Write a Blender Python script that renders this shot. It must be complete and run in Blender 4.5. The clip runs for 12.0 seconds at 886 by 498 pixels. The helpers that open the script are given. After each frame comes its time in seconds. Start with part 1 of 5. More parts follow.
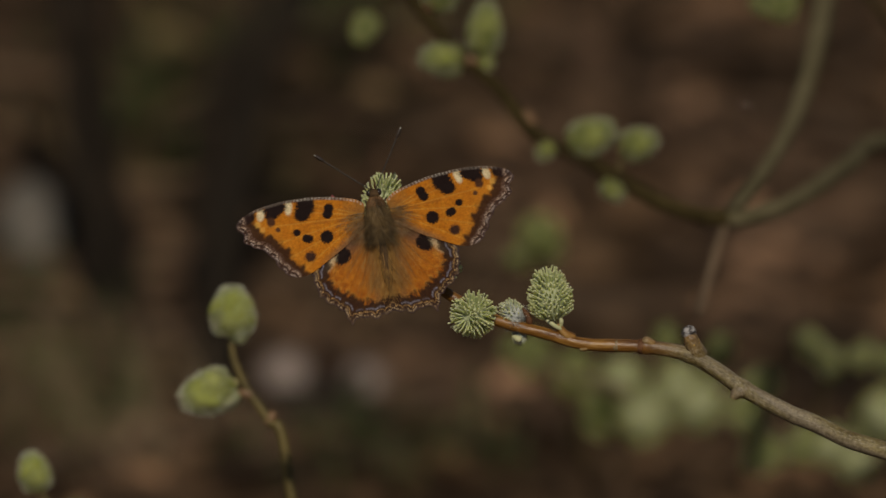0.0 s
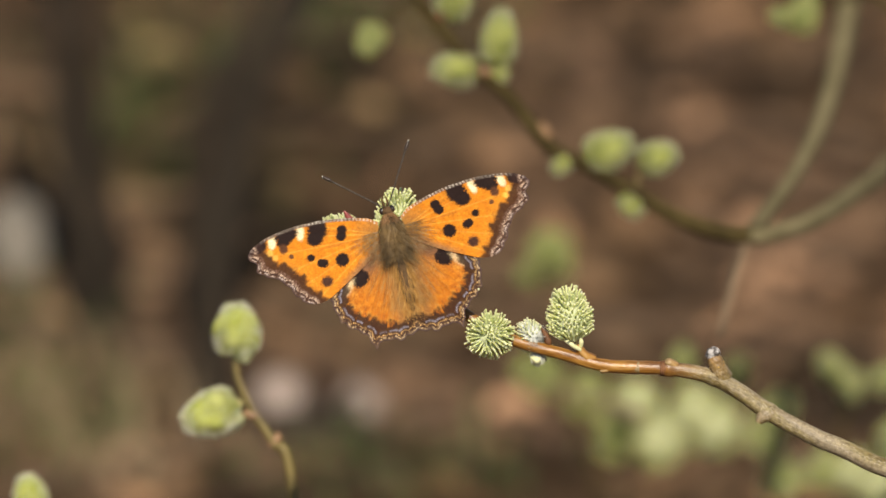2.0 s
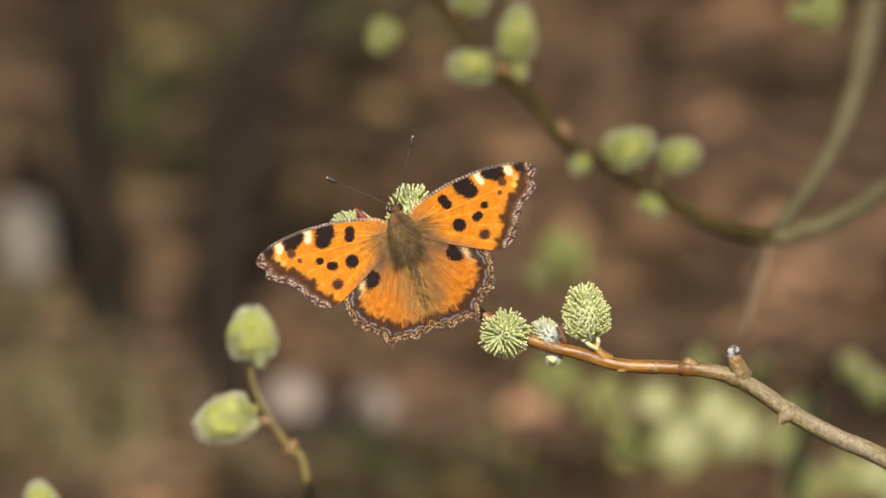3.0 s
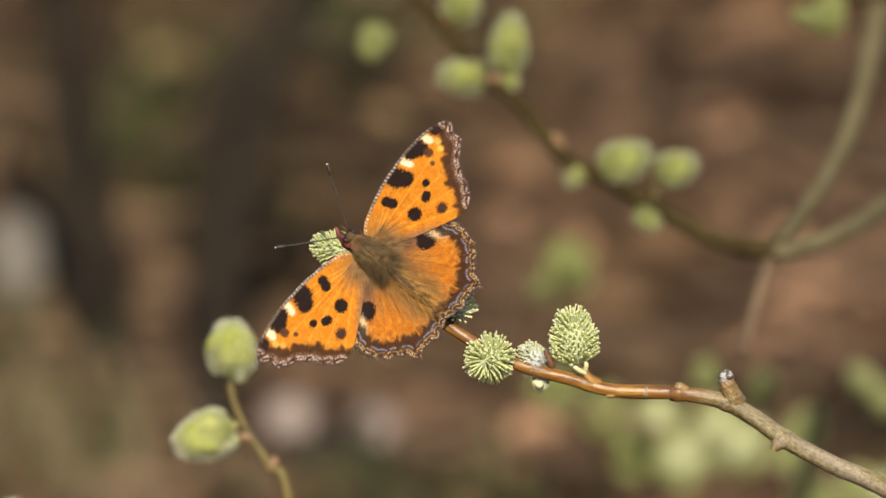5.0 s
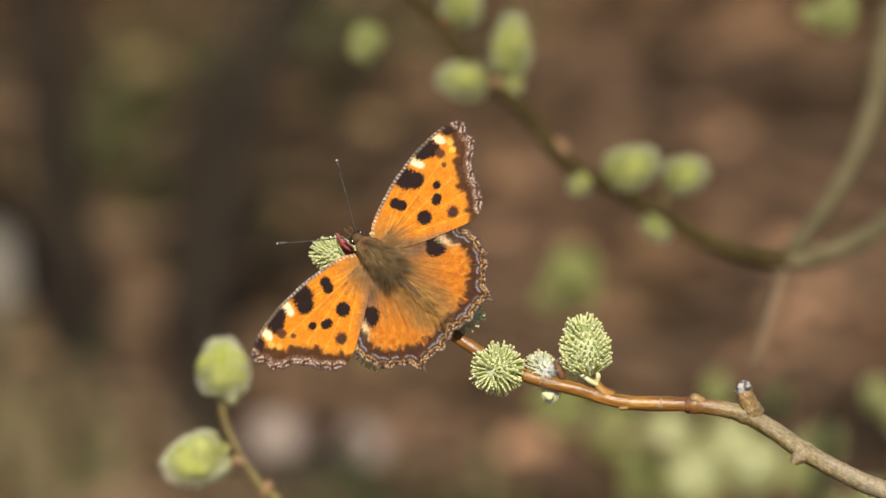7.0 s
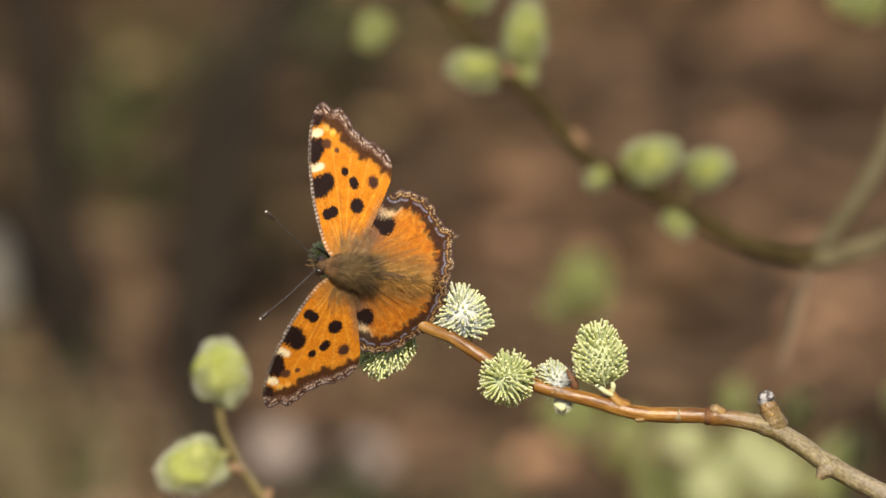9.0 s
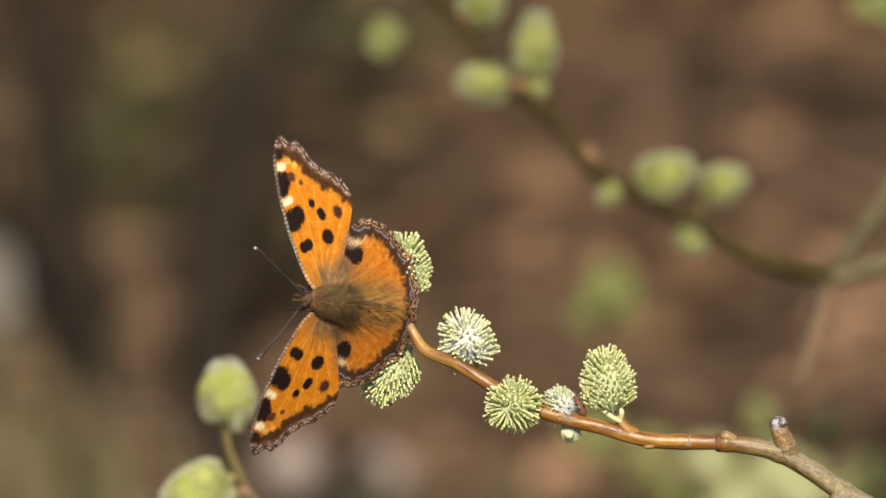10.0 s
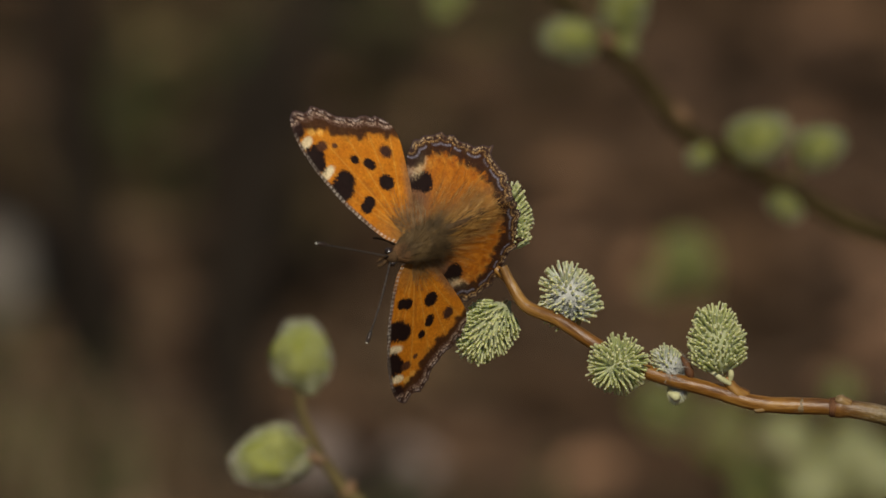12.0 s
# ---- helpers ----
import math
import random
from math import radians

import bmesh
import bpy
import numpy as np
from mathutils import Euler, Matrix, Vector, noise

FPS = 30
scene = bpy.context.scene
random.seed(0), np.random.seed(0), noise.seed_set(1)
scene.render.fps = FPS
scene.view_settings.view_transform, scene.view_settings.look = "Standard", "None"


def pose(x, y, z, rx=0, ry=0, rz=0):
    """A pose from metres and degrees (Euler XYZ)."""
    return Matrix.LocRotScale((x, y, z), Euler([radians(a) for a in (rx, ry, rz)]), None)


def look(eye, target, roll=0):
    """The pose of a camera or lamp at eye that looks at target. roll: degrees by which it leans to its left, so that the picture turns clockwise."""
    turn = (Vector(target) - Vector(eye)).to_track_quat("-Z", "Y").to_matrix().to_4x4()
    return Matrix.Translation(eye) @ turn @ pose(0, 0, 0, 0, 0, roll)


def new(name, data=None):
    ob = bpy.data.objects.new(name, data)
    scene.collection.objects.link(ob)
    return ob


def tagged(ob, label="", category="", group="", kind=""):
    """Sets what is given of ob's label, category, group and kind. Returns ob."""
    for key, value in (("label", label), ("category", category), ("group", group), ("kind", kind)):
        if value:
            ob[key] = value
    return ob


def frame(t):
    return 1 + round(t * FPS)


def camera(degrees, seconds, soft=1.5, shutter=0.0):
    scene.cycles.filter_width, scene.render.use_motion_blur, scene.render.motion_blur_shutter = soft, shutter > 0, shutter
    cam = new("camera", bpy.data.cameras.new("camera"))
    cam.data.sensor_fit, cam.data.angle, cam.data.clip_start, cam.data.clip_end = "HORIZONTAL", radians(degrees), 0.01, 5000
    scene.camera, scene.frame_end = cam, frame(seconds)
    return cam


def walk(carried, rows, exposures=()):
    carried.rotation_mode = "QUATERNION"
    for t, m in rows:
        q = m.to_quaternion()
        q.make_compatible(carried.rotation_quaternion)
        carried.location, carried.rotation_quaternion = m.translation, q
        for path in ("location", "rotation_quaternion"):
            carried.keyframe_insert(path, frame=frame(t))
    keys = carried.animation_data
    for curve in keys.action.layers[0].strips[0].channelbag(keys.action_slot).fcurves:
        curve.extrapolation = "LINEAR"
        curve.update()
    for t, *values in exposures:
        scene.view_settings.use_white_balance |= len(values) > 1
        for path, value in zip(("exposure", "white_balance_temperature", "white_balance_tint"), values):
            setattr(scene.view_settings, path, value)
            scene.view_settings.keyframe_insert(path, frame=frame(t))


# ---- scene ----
# Plan: a low willow twig with a butterfly at its tip, seen through a long lens; more twigs and the litter floor behind.
cam = camera(2.649, 12.0, soft=1.6)
cam.data.dof.use_dof = True
cam.data.dof.aperture_fstop = 15.0
PATH = [
    (0, pose(0.01207, -3.63841, 2.05945, 64.9702, 0.0752, 0.1200)),
    (0.5, pose(-0.00212, -3.60992, 2.04526, 65.0475, -0.1111, 0.0220)),
    (1, pose(-0.00019, -3.57793, 2.03685, 64.9891, -0.0413, -0.0151)),
    (1.5, pose(-0.01985, -3.54358, 2.01111, 65.0922, -0.2570, -0.1134)),
    (2, pose(-0.00861, -3.51764, 2.00124, 65.0473, -0.2150, -0.0229)),
    (2.5, pose(-0.00415, -3.48475, 1.98102, 65.1167, -0.2346, 0.0598)),
    (3, pose(-0.00673, -3.44384, 1.96182, 65.1089, -0.0877, -0.0088)),
    (3.2, pose(-0.00289, -3.43061, 1.95982, 65.0921, -0.1359, 0.0466)),
    (4.8, pose(0.00031, -3.34330, 1.91896, 65.0960, -0.0779, 0.0360)),
    (5, pose(0.01409, -3.32830, 1.91583, 65.0648, 0.0573, 0.2238)),
    (5.5, pose(0.00831, -3.29257, 1.89465, 65.1290, 0.0090, 0.1750)),
    (6, pose(0.00012, -3.26361, 1.88180, 65.1534, 0.0697, 0.0630)),
    (6.5, pose(0.00090, -3.22108, 1.86250, 65.1504, 0.1984, -0.0004)),
    (7, pose(-0.00150, -3.19643, 1.84755, 65.1865, 0.1246, -0.0581)),
    (9, pose(-0.00028, -3.03659, 1.77183, 65.2242, 0.1306, -0.0154)),
    (9.5, pose(0.00711, -2.99598, 1.75462, 65.2132, 0.3613, 0.0749)),
    (10, pose(0.01030, -2.96337, 1.75264, 65.0639, 0.4836, 0.0378)),
    (10.5, pose(-0.00073, -2.93384, 1.72763, 65.1602, 0.3141, -0.0006)),
    (11, pose(-0.01220, -2.88715, 1.70542, 65.1766, 0.0779, 0.0035)),
    (11.5, pose(-0.01391, -2.86218, 1.68686, 65.2560, 0.0842, -0.1011)),
    (12, pose(-0.04669, -2.83138, 1.65870, 65.4567, -0.6088, -0.2622)),
]
walk(cam, PATH, exposures=[(0, -1.19), (0.5, -0.13), (0.9, 0.44), (9, 0.52), (11.25, 0.56), (11.5, 0.28), (12, -0.75)])

# ---- light ----
SUN_ELEVATION, SUN_AZIMUTH = 52.0, 175.0
world = bpy.data.worlds.new("sky")
scene.world = world
world.use_nodes = True
sky = world.node_tree.nodes.new("ShaderNodeTexSky")
sky.sky_type, sky.sun_disc = "NISHITA", False
sky.sun_elevation, sky.sun_rotation = radians(SUN_ELEVATION), radians(SUN_AZIMUTH)
world.node_tree.links.new(sky.outputs[0], world.node_tree.nodes["Background"].inputs[0])
world.node_tree.nodes["Background"].inputs[1].default_value = 0.06
sun = new("sun", bpy.data.lights.new("sun", "SUN"))
sun.data.energy, sun.data.angle, sun.data.color = 5.0, radians(0.53), (1.0, 0.915, 0.775)
SUN_WAY = Vector((math.sin(radians(SUN_AZIMUTH)) * math.cos(radians(SUN_ELEVATION)),
                  math.cos(radians(SUN_AZIMUTH)) * math.cos(radians(SUN_ELEVATION)), math.sin(radians(SUN_ELEVATION))))
sun.matrix_world = look(SUN_WAY * 5, (0, 0, 0))

# ---- frame of the sloping plane in which the front twig lies ----
SLOPE = pose(0, 0, 0.36, 65, 0, 0)


def at(a, b, c):
    """A point in world space: mm along the plane, up the plane, and away behind it."""
    return SLOPE @ Vector((a * 0.001, b * 0.001, -c * 0.001))


# ---- materials ----
def material(name, rough=0.6, spec=0.4):
    m = bpy.data.materials.new(name)
    m.use_nodes = True
    b = m.node_tree.nodes["Principled BSDF"]
    b.inputs["Roughness"].default_value = rough
    b.inputs["Specular IOR Level"].default_value = spec
    return m, m.node_tree.nodes, m.node_tree.links, b


def ramp(nodes, links, source, stops):
    r = nodes.new("ShaderNodeValToRGB")
    while len(r.color_ramp.elements) < len(stops):
        r.color_ramp.elements.new(0.5)
    for e, (p, c) in zip(r.color_ramp.elements, stops):
        e.position, e.color = p, (*c, 1)
    links.new(source, r.inputs[0])
    return r.outputs[0]


def noise_of(nodes, links, scale, detail=4.0, rough=0.55):
    n = nodes.new("ShaderNodeTexNoise")
    n.inputs["Scale"].default_value, n.inputs["Detail"].default_value = scale, detail
    n.inputs["Roughness"].default_value = rough
    co = nodes.new("ShaderNodeTexCoord")
    links.new(co.outputs["Object"], n.inputs["Vector"])
    return n.outputs["Fac"]


def mix(nodes, links, mode, fac, a, b):
    m = nodes.new("ShaderNodeMix")
    m.data_type, m.blend_type = "RGBA", mode
    for sock, val in ((m.inputs[0], fac), (m.inputs[6], a), (m.inputs[7], b)):
        if isinstance(val, (int, float)):
            sock.default_value = val
        elif isinstance(val, tuple):
            sock.default_value = (*val, 1)
        else:
            links.new(val, sock)
    return m.outputs[2]


def bump(nodes, links, b, height, strength, distance):
    n = nodes.new("ShaderNodeBump")
    n.inputs["Strength"].default_value, n.inputs["Distance"].default_value = strength, distance
    links.new(height, n.inputs["Height"])
    links.new(n.outputs[0], b.inputs["Normal"])


def attribute(nodes, name):
    a = nodes.new("ShaderNodeAttribute")
    a.attribute_name = name
    return a


def wing_material():
    m, n, l, b = material("wing_scales", 0.7, 0.12)
    a = attribute(n, "pattern")
    grain = noise_of(n, l, 2600, 3)
    fine = ramp(n, l, grain, [(0.28, (0.70, 0.67, 0.63)), (0.72, (1.08, 1.08, 1.08))])
    patch = ramp(n, l, noise_of(n, l, 420, 3), [(0.3, (0.84, 0.79, 0.74)), (0.7, (1.02, 1.02, 1.02))])
    c = mix(n, l, "MULTIPLY", 1.0, a.outputs["Color"], fine)
    c = mix(n, l, "MULTIPLY", 1.0, c, patch)
    l.new(c, b.inputs["Base Color"])
    bump(n, l, b, grain, 0.4, 0.00012)
    return m


def plain_material(name, stops, scale, rough=0.7, spec=0.3, relief=0.3, depth=0.0002, island=0.0, through_light=0.0):
    """Colour by noise at two scales, with a fine relief; island: how much single pieces vary."""
    m, n, l, b = material(name, rough, spec)
    coarse = noise_of(n, l, scale, 5)
    c = ramp(n, l, coarse, stops)
    fine = noise_of(n, l, scale * 7, 3)
    c = mix(n, l, "MULTIPLY", 1.0, c, ramp(n, l, fine, [(0.3, (0.75, 0.75, 0.75)), (0.7, (1.0, 1.0, 1.0))]))
    if island:
        g = n.new("ShaderNodeNewGeometry")
        c = mix(n, l, "MULTIPLY", island, c, ramp(n, l, g.outputs["Random Per Island"], [(0.0, (0.4, 0.38, 0.36)), (0.5, (0.9, 0.85, 0.8)), (1.0, (1.25, 1.15, 1.0))]))
    l.new(c, b.inputs["Base Color"])
    if through_light:
        b.inputs["Subsurface Weight"].default_value = through_light
        b.inputs["Subsurface Radius"].default_value = (0.002, 0.002, 0.0008)
        b.inputs["Subsurface Scale"].default_value = 0.6
    bump(n, l, b, fine, relief, depth)
    return m


def bark_material():
    """Orange-brown on the young wood, olive grey on the old, by the age stored along the stem; streaks run along it."""
    m, n, l, b = material("willow_bark", 0.45, 0.42)
    age = attribute(n, "age").outputs["Fac"]
    run = attribute(n, "run").outputs["Vector"]

    def streaks(scale, detail):
        t = n.new("ShaderNodeTexNoise")
        t.inputs["Scale"].default_value, t.inputs["Detail"].default_value = scale, detail
        l.new(run, t.inputs["Vector"])
        return t.outputs["Fac"]

    wide, narrow = streaks(0.55, 4), streaks(2.2, 4)
    young = ramp(n, l, wide, [(0.32, (0.085, 0.028, 0.005)), (0.5, (0.215, 0.092, 0.013)), (0.68, (0.36, 0.185, 0.036))])
    old = ramp(n, l, wide, [(0.3, (0.10, 0.070, 0.020)), (0.5, (0.17, 0.132, 0.048)), (0.7, (0.27, 0.215, 0.095))])
    c = mix(n, l, "MIX", age, young, old)
    cracks = ramp(n, l, streaks(5.5, 5), [(0.53, (0, 0, 0)), (0.66, (0.55, 0.55, 0.55))])
    pale = mix(n, l, "MULTIPLY", 1.0, cracks, ramp(n, l, age, [(0.0, (0.12, 0.12, 0.12)), (1.0, (1, 1, 1))]))
    c = mix(n, l, "MIX", pale, c, (0.42, 0.36, 0.27))
    blotch = mix(n, l, "MULTIPLY", 1.0, ramp(n, l, streaks(0.28, 3), [(0.46, (0, 0, 0)), (0.62, (0.6, 0.6, 0.6))]), age)
    c = mix(n, l, "MIX", blotch, c, (0.205, 0.165, 0.125))
    c = mix(n, l, "MULTIPLY", 1.0, c, ramp(n, l, narrow, [(0.3, (0.74, 0.70, 0.64)), (0.5, (1, 1, 1))]))
    specks = noise_of(n, l, 1500.0, 4)
    c = mix(n, l, "MULTIPLY", age, c, ramp(n, l, specks, [(0.34, (0.70, 0.66, 0.60)), (0.48, (1, 1, 1)), (0.64, (1.22, 1.2, 1.16))]))
    l.new(c, b.inputs["Base Color"])
    l.new(ramp(n, l, age, [(0.0, (0.38, 0.38, 0.38)), (1.0, (0.60, 0.60, 0.60))]), b.inputs["Roughness"])
    bump(n, l, b, narrow, 0.5, 0.0003)
    return m


def floret_material(name, tint, stops=((0.0, (0.46, 0.50, 0.28)), (0.45, (0.52, 0.56, 0.26)), (0.8, (0.55, 0.58, 0.27)), (1.0, (0.60, 0.59, 0.30)))):
    """Green pistils that turn yellow towards their tips, by the value stored along them."""
    m, n, l, b = material(name, 0.5, 0.35)
    tip = attribute(n, "age").outputs["Fac"]
    c = ramp(n, l, tip, stops)
    c = mix(n, l, "MULTIPLY", 1.0, c, tint)
    g = n.new("ShaderNodeNewGeometry")
    c = mix(n, l, "MULTIPLY", 1.0, c, ramp(n, l, g.outputs["Random Per Island"], [(0.0, (0.7, 0.74, 0.7)), (1.0, (1.05, 1.02, 1.0))]))
    l.new(c, b.inputs["Base Color"])
    b.inputs["Subsurface Weight"].default_value = 0.6
    b.inputs["Subsurface Radius"].default_value = (0.003, 0.003, 0.0015)
    b.inputs["Subsurface Scale"].default_value = 0.5
    return m


WING = wing_material()
BARK = bark_material()
FLORET = floret_material("catkin_florets", (1.0, 1.0, 1.0))
FLORET_PALE = floret_material("pale_catkin_florets", (1.0, 1.0, 1.0), ((0.0, (0.74, 0.76, 0.66)), (0.55, (0.68, 0.71, 0.52)), (0.85, (0.58, 0.61, 0.34)), (1.0, (0.66, 0.62, 0.34))))
FLORET_SOFT = floret_material("shaggy_catkin_florets", (0.62, 0.60, 0.54))
# tint holds the dimness of far catkins in shade and blur
FLORET_DIM = floret_material("dim_catkin_florets", (0.56, 0.56, 0.42))
WOOL = plain_material("catkin_wool", [(0.3, (0.42, 0.43, 0.39)), (0.7, (0.68, 0.68, 0.63))], 900, 0.9, 0.1, 0.6, 0.0003)
WOOL_GREEN = plain_material("catkin_axis", [(0.3, (0.38, 0.42, 0.20)), (0.7, (0.58, 0.60, 0.38))], 900, 0.9, 0.1, 0.6, 0.0003)
WOOL_SOFT = plain_material("catkin_soft_wool", [(0.3, (0.18, 0.20, 0.06)), (0.7, (0.31, 0.33, 0.13))], 500, 0.9, 0.1, 0.6, 0.0003)
WOOL_PALE = plain_material("catkin_pale_wool", [(0.3, (0.38, 0.40, 0.20)), (0.7, (0.60, 0.60, 0.38))], 500, 0.9, 0.1, 0.6, 0.0003)
SILKY_CORE = plain_material("catkin_green_skin", [(0.3, (0.25, 0.275, 0.05)), (0.7, (0.40, 0.41, 0.12))], 160, 0.8, 0.15, 0.5, 0.0003, through_light=0.5)
SILKY_HAIR = floret_material("catkin_silk", (0.85, 0.84, 0.8), ((0.0, (0.50, 0.52, 0.16)), (0.5, (0.66, 0.67, 0.32)), (1.0, (0.88, 0.87, 0.62))))
GREEN_CORE = plain_material("catkin_dull_skin", [(0.3, (0.20, 0.22, 0.045)), (0.7, (0.33, 0.34, 0.10))], 260, 0.8, 0.15, 0.5, 0.0003, through_light=0.5)
GREEN_HAIR = floret_material("catkin_dull_silk", (0.85, 0.84, 0.8), ((0.0, (0.28, 0.31, 0.10)), (0.5, (0.38, 0.41, 0.17)), (1.0, (0.56, 0.56, 0.36))))
# wool of the far catkins, with shade put into its colour
WOOL_DIM = plain_material("catkin_dim_wool", [(0.3, (0.15, 0.18, 0.055)), (0.7, (0.25, 0.27, 0.10))], 500, 0.9, 0.1, 0.6, 0.0003)
PALE_BRACT = plain_material("pale_bract", [(0.3, (0.55, 0.54, 0.26)), (0.7, (0.74, 0.72, 0.44))], 500, 0.5, 0.4)
BRACT = plain_material("bud_scale", [(0.3, (0.42, 0.36, 0.14)), (0.7, (0.60, 0.55, 0.28))], 500, 0.5, 0.4)
STUB = plain_material("yellow_bud_ring", [(0.3, (0.24, 0.125, 0.025)), (0.5, (0.40, 0.235, 0.045)), (0.7, (0.54, 0.37, 0.11))], 420, 0.45, 0.4)
BROWN_BUD = plain_material("brown_bud", [(0.3, (0.15, 0.08, 0.035)), (0.7, (0.27, 0.155, 0.075))], 420, 0.5, 0.4)
RED_BUD = plain_material("red_bud", [(0.3, (0.14, 0.025, 0.025)), (0.7, (0.32, 0.07, 0.06))], 700, 0.35, 0.5)
RING = plain_material("dark_node_ring", [(0.3, (0.070, 0.028, 0.012)), (0.7, (0.22, 0.095, 0.036))], 500, 0.7, 0.3)
SCAR = plain_material("grey_scar", [(0.42, (0.05, 0.04, 0.035)), (0.6, (0.50, 0.47, 0.45))], 900, 0.8, 0.2, 0.6)
FUR_SKIN = plain_material("body_skin", [(0.3, (0.055, 0.03, 0.013)), (0.7, (0.14, 0.08, 0.034))], 1400, 0.8, 0.2, 0.5)
FUR = plain_material("body_hair", [(0.35, (0.060, 0.037, 0.014)), (0.62, (0.205, 0.132, 0.053))], 330, 0.6, 0.3, island=0.45)
RUFOUS_FUR = plain_material("rufous_hair", [(0.35, (0.13, 0.065, 0.025)), (0.65, (0.28, 0.15, 0.06))], 500, 0.6, 0.3, island=0.4)
GOLD_FUR = plain_material("golden_hair", [(0.3, (0.40, 0.195, 0.040)), (0.7, (0.62, 0.36, 0.10))], 900, 0.5, 0.4, island=0.55)
DUSKY_FUR = plain_material("dusky_hair", [(0.3, (0.15, 0.085, 0.035)), (0.7, (0.34, 0.22, 0.10))], 900, 0.5, 0.4, island=0.55)
EYE = plain_material("insect_eye", [(0.3, (0.015, 0.01, 0.008)), (0.7, (0.04, 0.025, 0.018))], 900, 0.2, 0.6)
ANTENNA = plain_material("antenna_shaft", [(0.4, (0.014, 0.010, 0.008)), (0.6, (0.075, 0.06, 0.05))], 2200, 0.5, 0.4)
CLUB = plain_material("antenna_club", [(0.3, (0.02, 0.014, 0.01)), (0.7, (0.05, 0.03, 0.02))], 900, 0.4, 0.4)
CLUB_TIP = plain_material("antenna_tip", [(0.3, (0.65, 0.62, 0.5)), (0.7, (0.85, 0.82, 0.7))], 900, 0.5, 0.4)
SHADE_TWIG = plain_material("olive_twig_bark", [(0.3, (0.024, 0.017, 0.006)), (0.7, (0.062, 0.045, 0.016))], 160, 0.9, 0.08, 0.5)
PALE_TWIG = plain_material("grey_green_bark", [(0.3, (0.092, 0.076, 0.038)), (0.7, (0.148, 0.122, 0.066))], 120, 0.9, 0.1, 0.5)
GREEN_TWIG = plain_material("yellow_green_bark", [(0.3, (0.085, 0.06, 0.016)), (0.7, (0.17, 0.125, 0.035))], 160, 0.6, 0.4, 0.4)
TAN_TWIG = plain_material("tan_dead_bark", [(0.3, (0.10, 0.068, 0.04)), (0.7, (0.19, 0.13, 0.08))], 120, 0.8, 0.2, 0.5)
# one dark brown for the shrub stems and the lying branch
DARK_STEM = plain_material("dark_bark", [(0.3, (0.020, 0.015, 0.010)), (0.7, (0.040, 0.029, 0.019))], 90, 0.85, 0.2, 0.6, 0.001)
# a darker grey than the pale pebbles
GREY_STONE = plain_material("grey_stone", [(0.3, (0.12, 0.105, 0.085)), (0.7, (0.27, 0.235, 0.195))], 90, 0.9, 0.2, 0.6, 0.001)
STONE = plain_material("pale_stone", [(0.3, (0.24, 0.185, 0.155)), (0.7, (0.40, 0.32, 0.275))], 60, 0.85, 0.3, 0.5, 0.001)
DRY_GRASS = plain_material("dry_grass", [(0.3, (0.20, 0.145, 0.085)), (0.7, (0.36, 0.27, 0.165))], 30, 0.8, 0.25, 0.3, 0.0005, island=0.5)
STICK = plain_material("dead_stick", [(0.3, (0.07, 0.045, 0.028)), (0.7, (0.17, 0.115, 0.075))], 60, 0.85, 0.2, 0.4, 0.0005, island=0.9)
GRASS = plain_material("ground_grass", [(0.3, (0.045, 0.065, 0.018)), (0.7, (0.10, 0.13, 0.04))], 30, 0.7, 0.3, 0.3, 0.0005, island=0.5)


# the two darkest kinds only darken the floor and litter colour
SOIL = {"dark_brown": (0.020, 0.0135, 0.0075), "dry": (0.165, 0.101, 0.062), "moss": (0.050, 0.053, 0.017), "straw": (0.12, 0.088, 0.044), "near_black": (0.010, 0.007, 0.006)}
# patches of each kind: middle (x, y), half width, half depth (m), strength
DARK_BROWN = [
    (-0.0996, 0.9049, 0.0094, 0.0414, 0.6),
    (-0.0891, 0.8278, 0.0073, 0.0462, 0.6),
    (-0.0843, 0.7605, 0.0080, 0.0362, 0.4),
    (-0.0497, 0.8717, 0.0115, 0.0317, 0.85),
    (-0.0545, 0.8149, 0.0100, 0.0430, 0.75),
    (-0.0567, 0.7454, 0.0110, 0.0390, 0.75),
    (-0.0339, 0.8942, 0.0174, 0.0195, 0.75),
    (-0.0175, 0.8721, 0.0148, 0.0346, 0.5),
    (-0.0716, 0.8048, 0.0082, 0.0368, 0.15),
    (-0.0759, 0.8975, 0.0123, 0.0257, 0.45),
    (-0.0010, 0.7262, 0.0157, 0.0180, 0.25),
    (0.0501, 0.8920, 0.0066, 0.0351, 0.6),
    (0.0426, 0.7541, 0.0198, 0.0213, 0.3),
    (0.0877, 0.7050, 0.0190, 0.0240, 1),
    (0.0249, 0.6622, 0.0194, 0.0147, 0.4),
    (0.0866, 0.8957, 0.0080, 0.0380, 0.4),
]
NEAR_BLACK = [
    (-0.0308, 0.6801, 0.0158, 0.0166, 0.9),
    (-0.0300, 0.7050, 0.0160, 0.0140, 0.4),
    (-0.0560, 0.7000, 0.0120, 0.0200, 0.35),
]
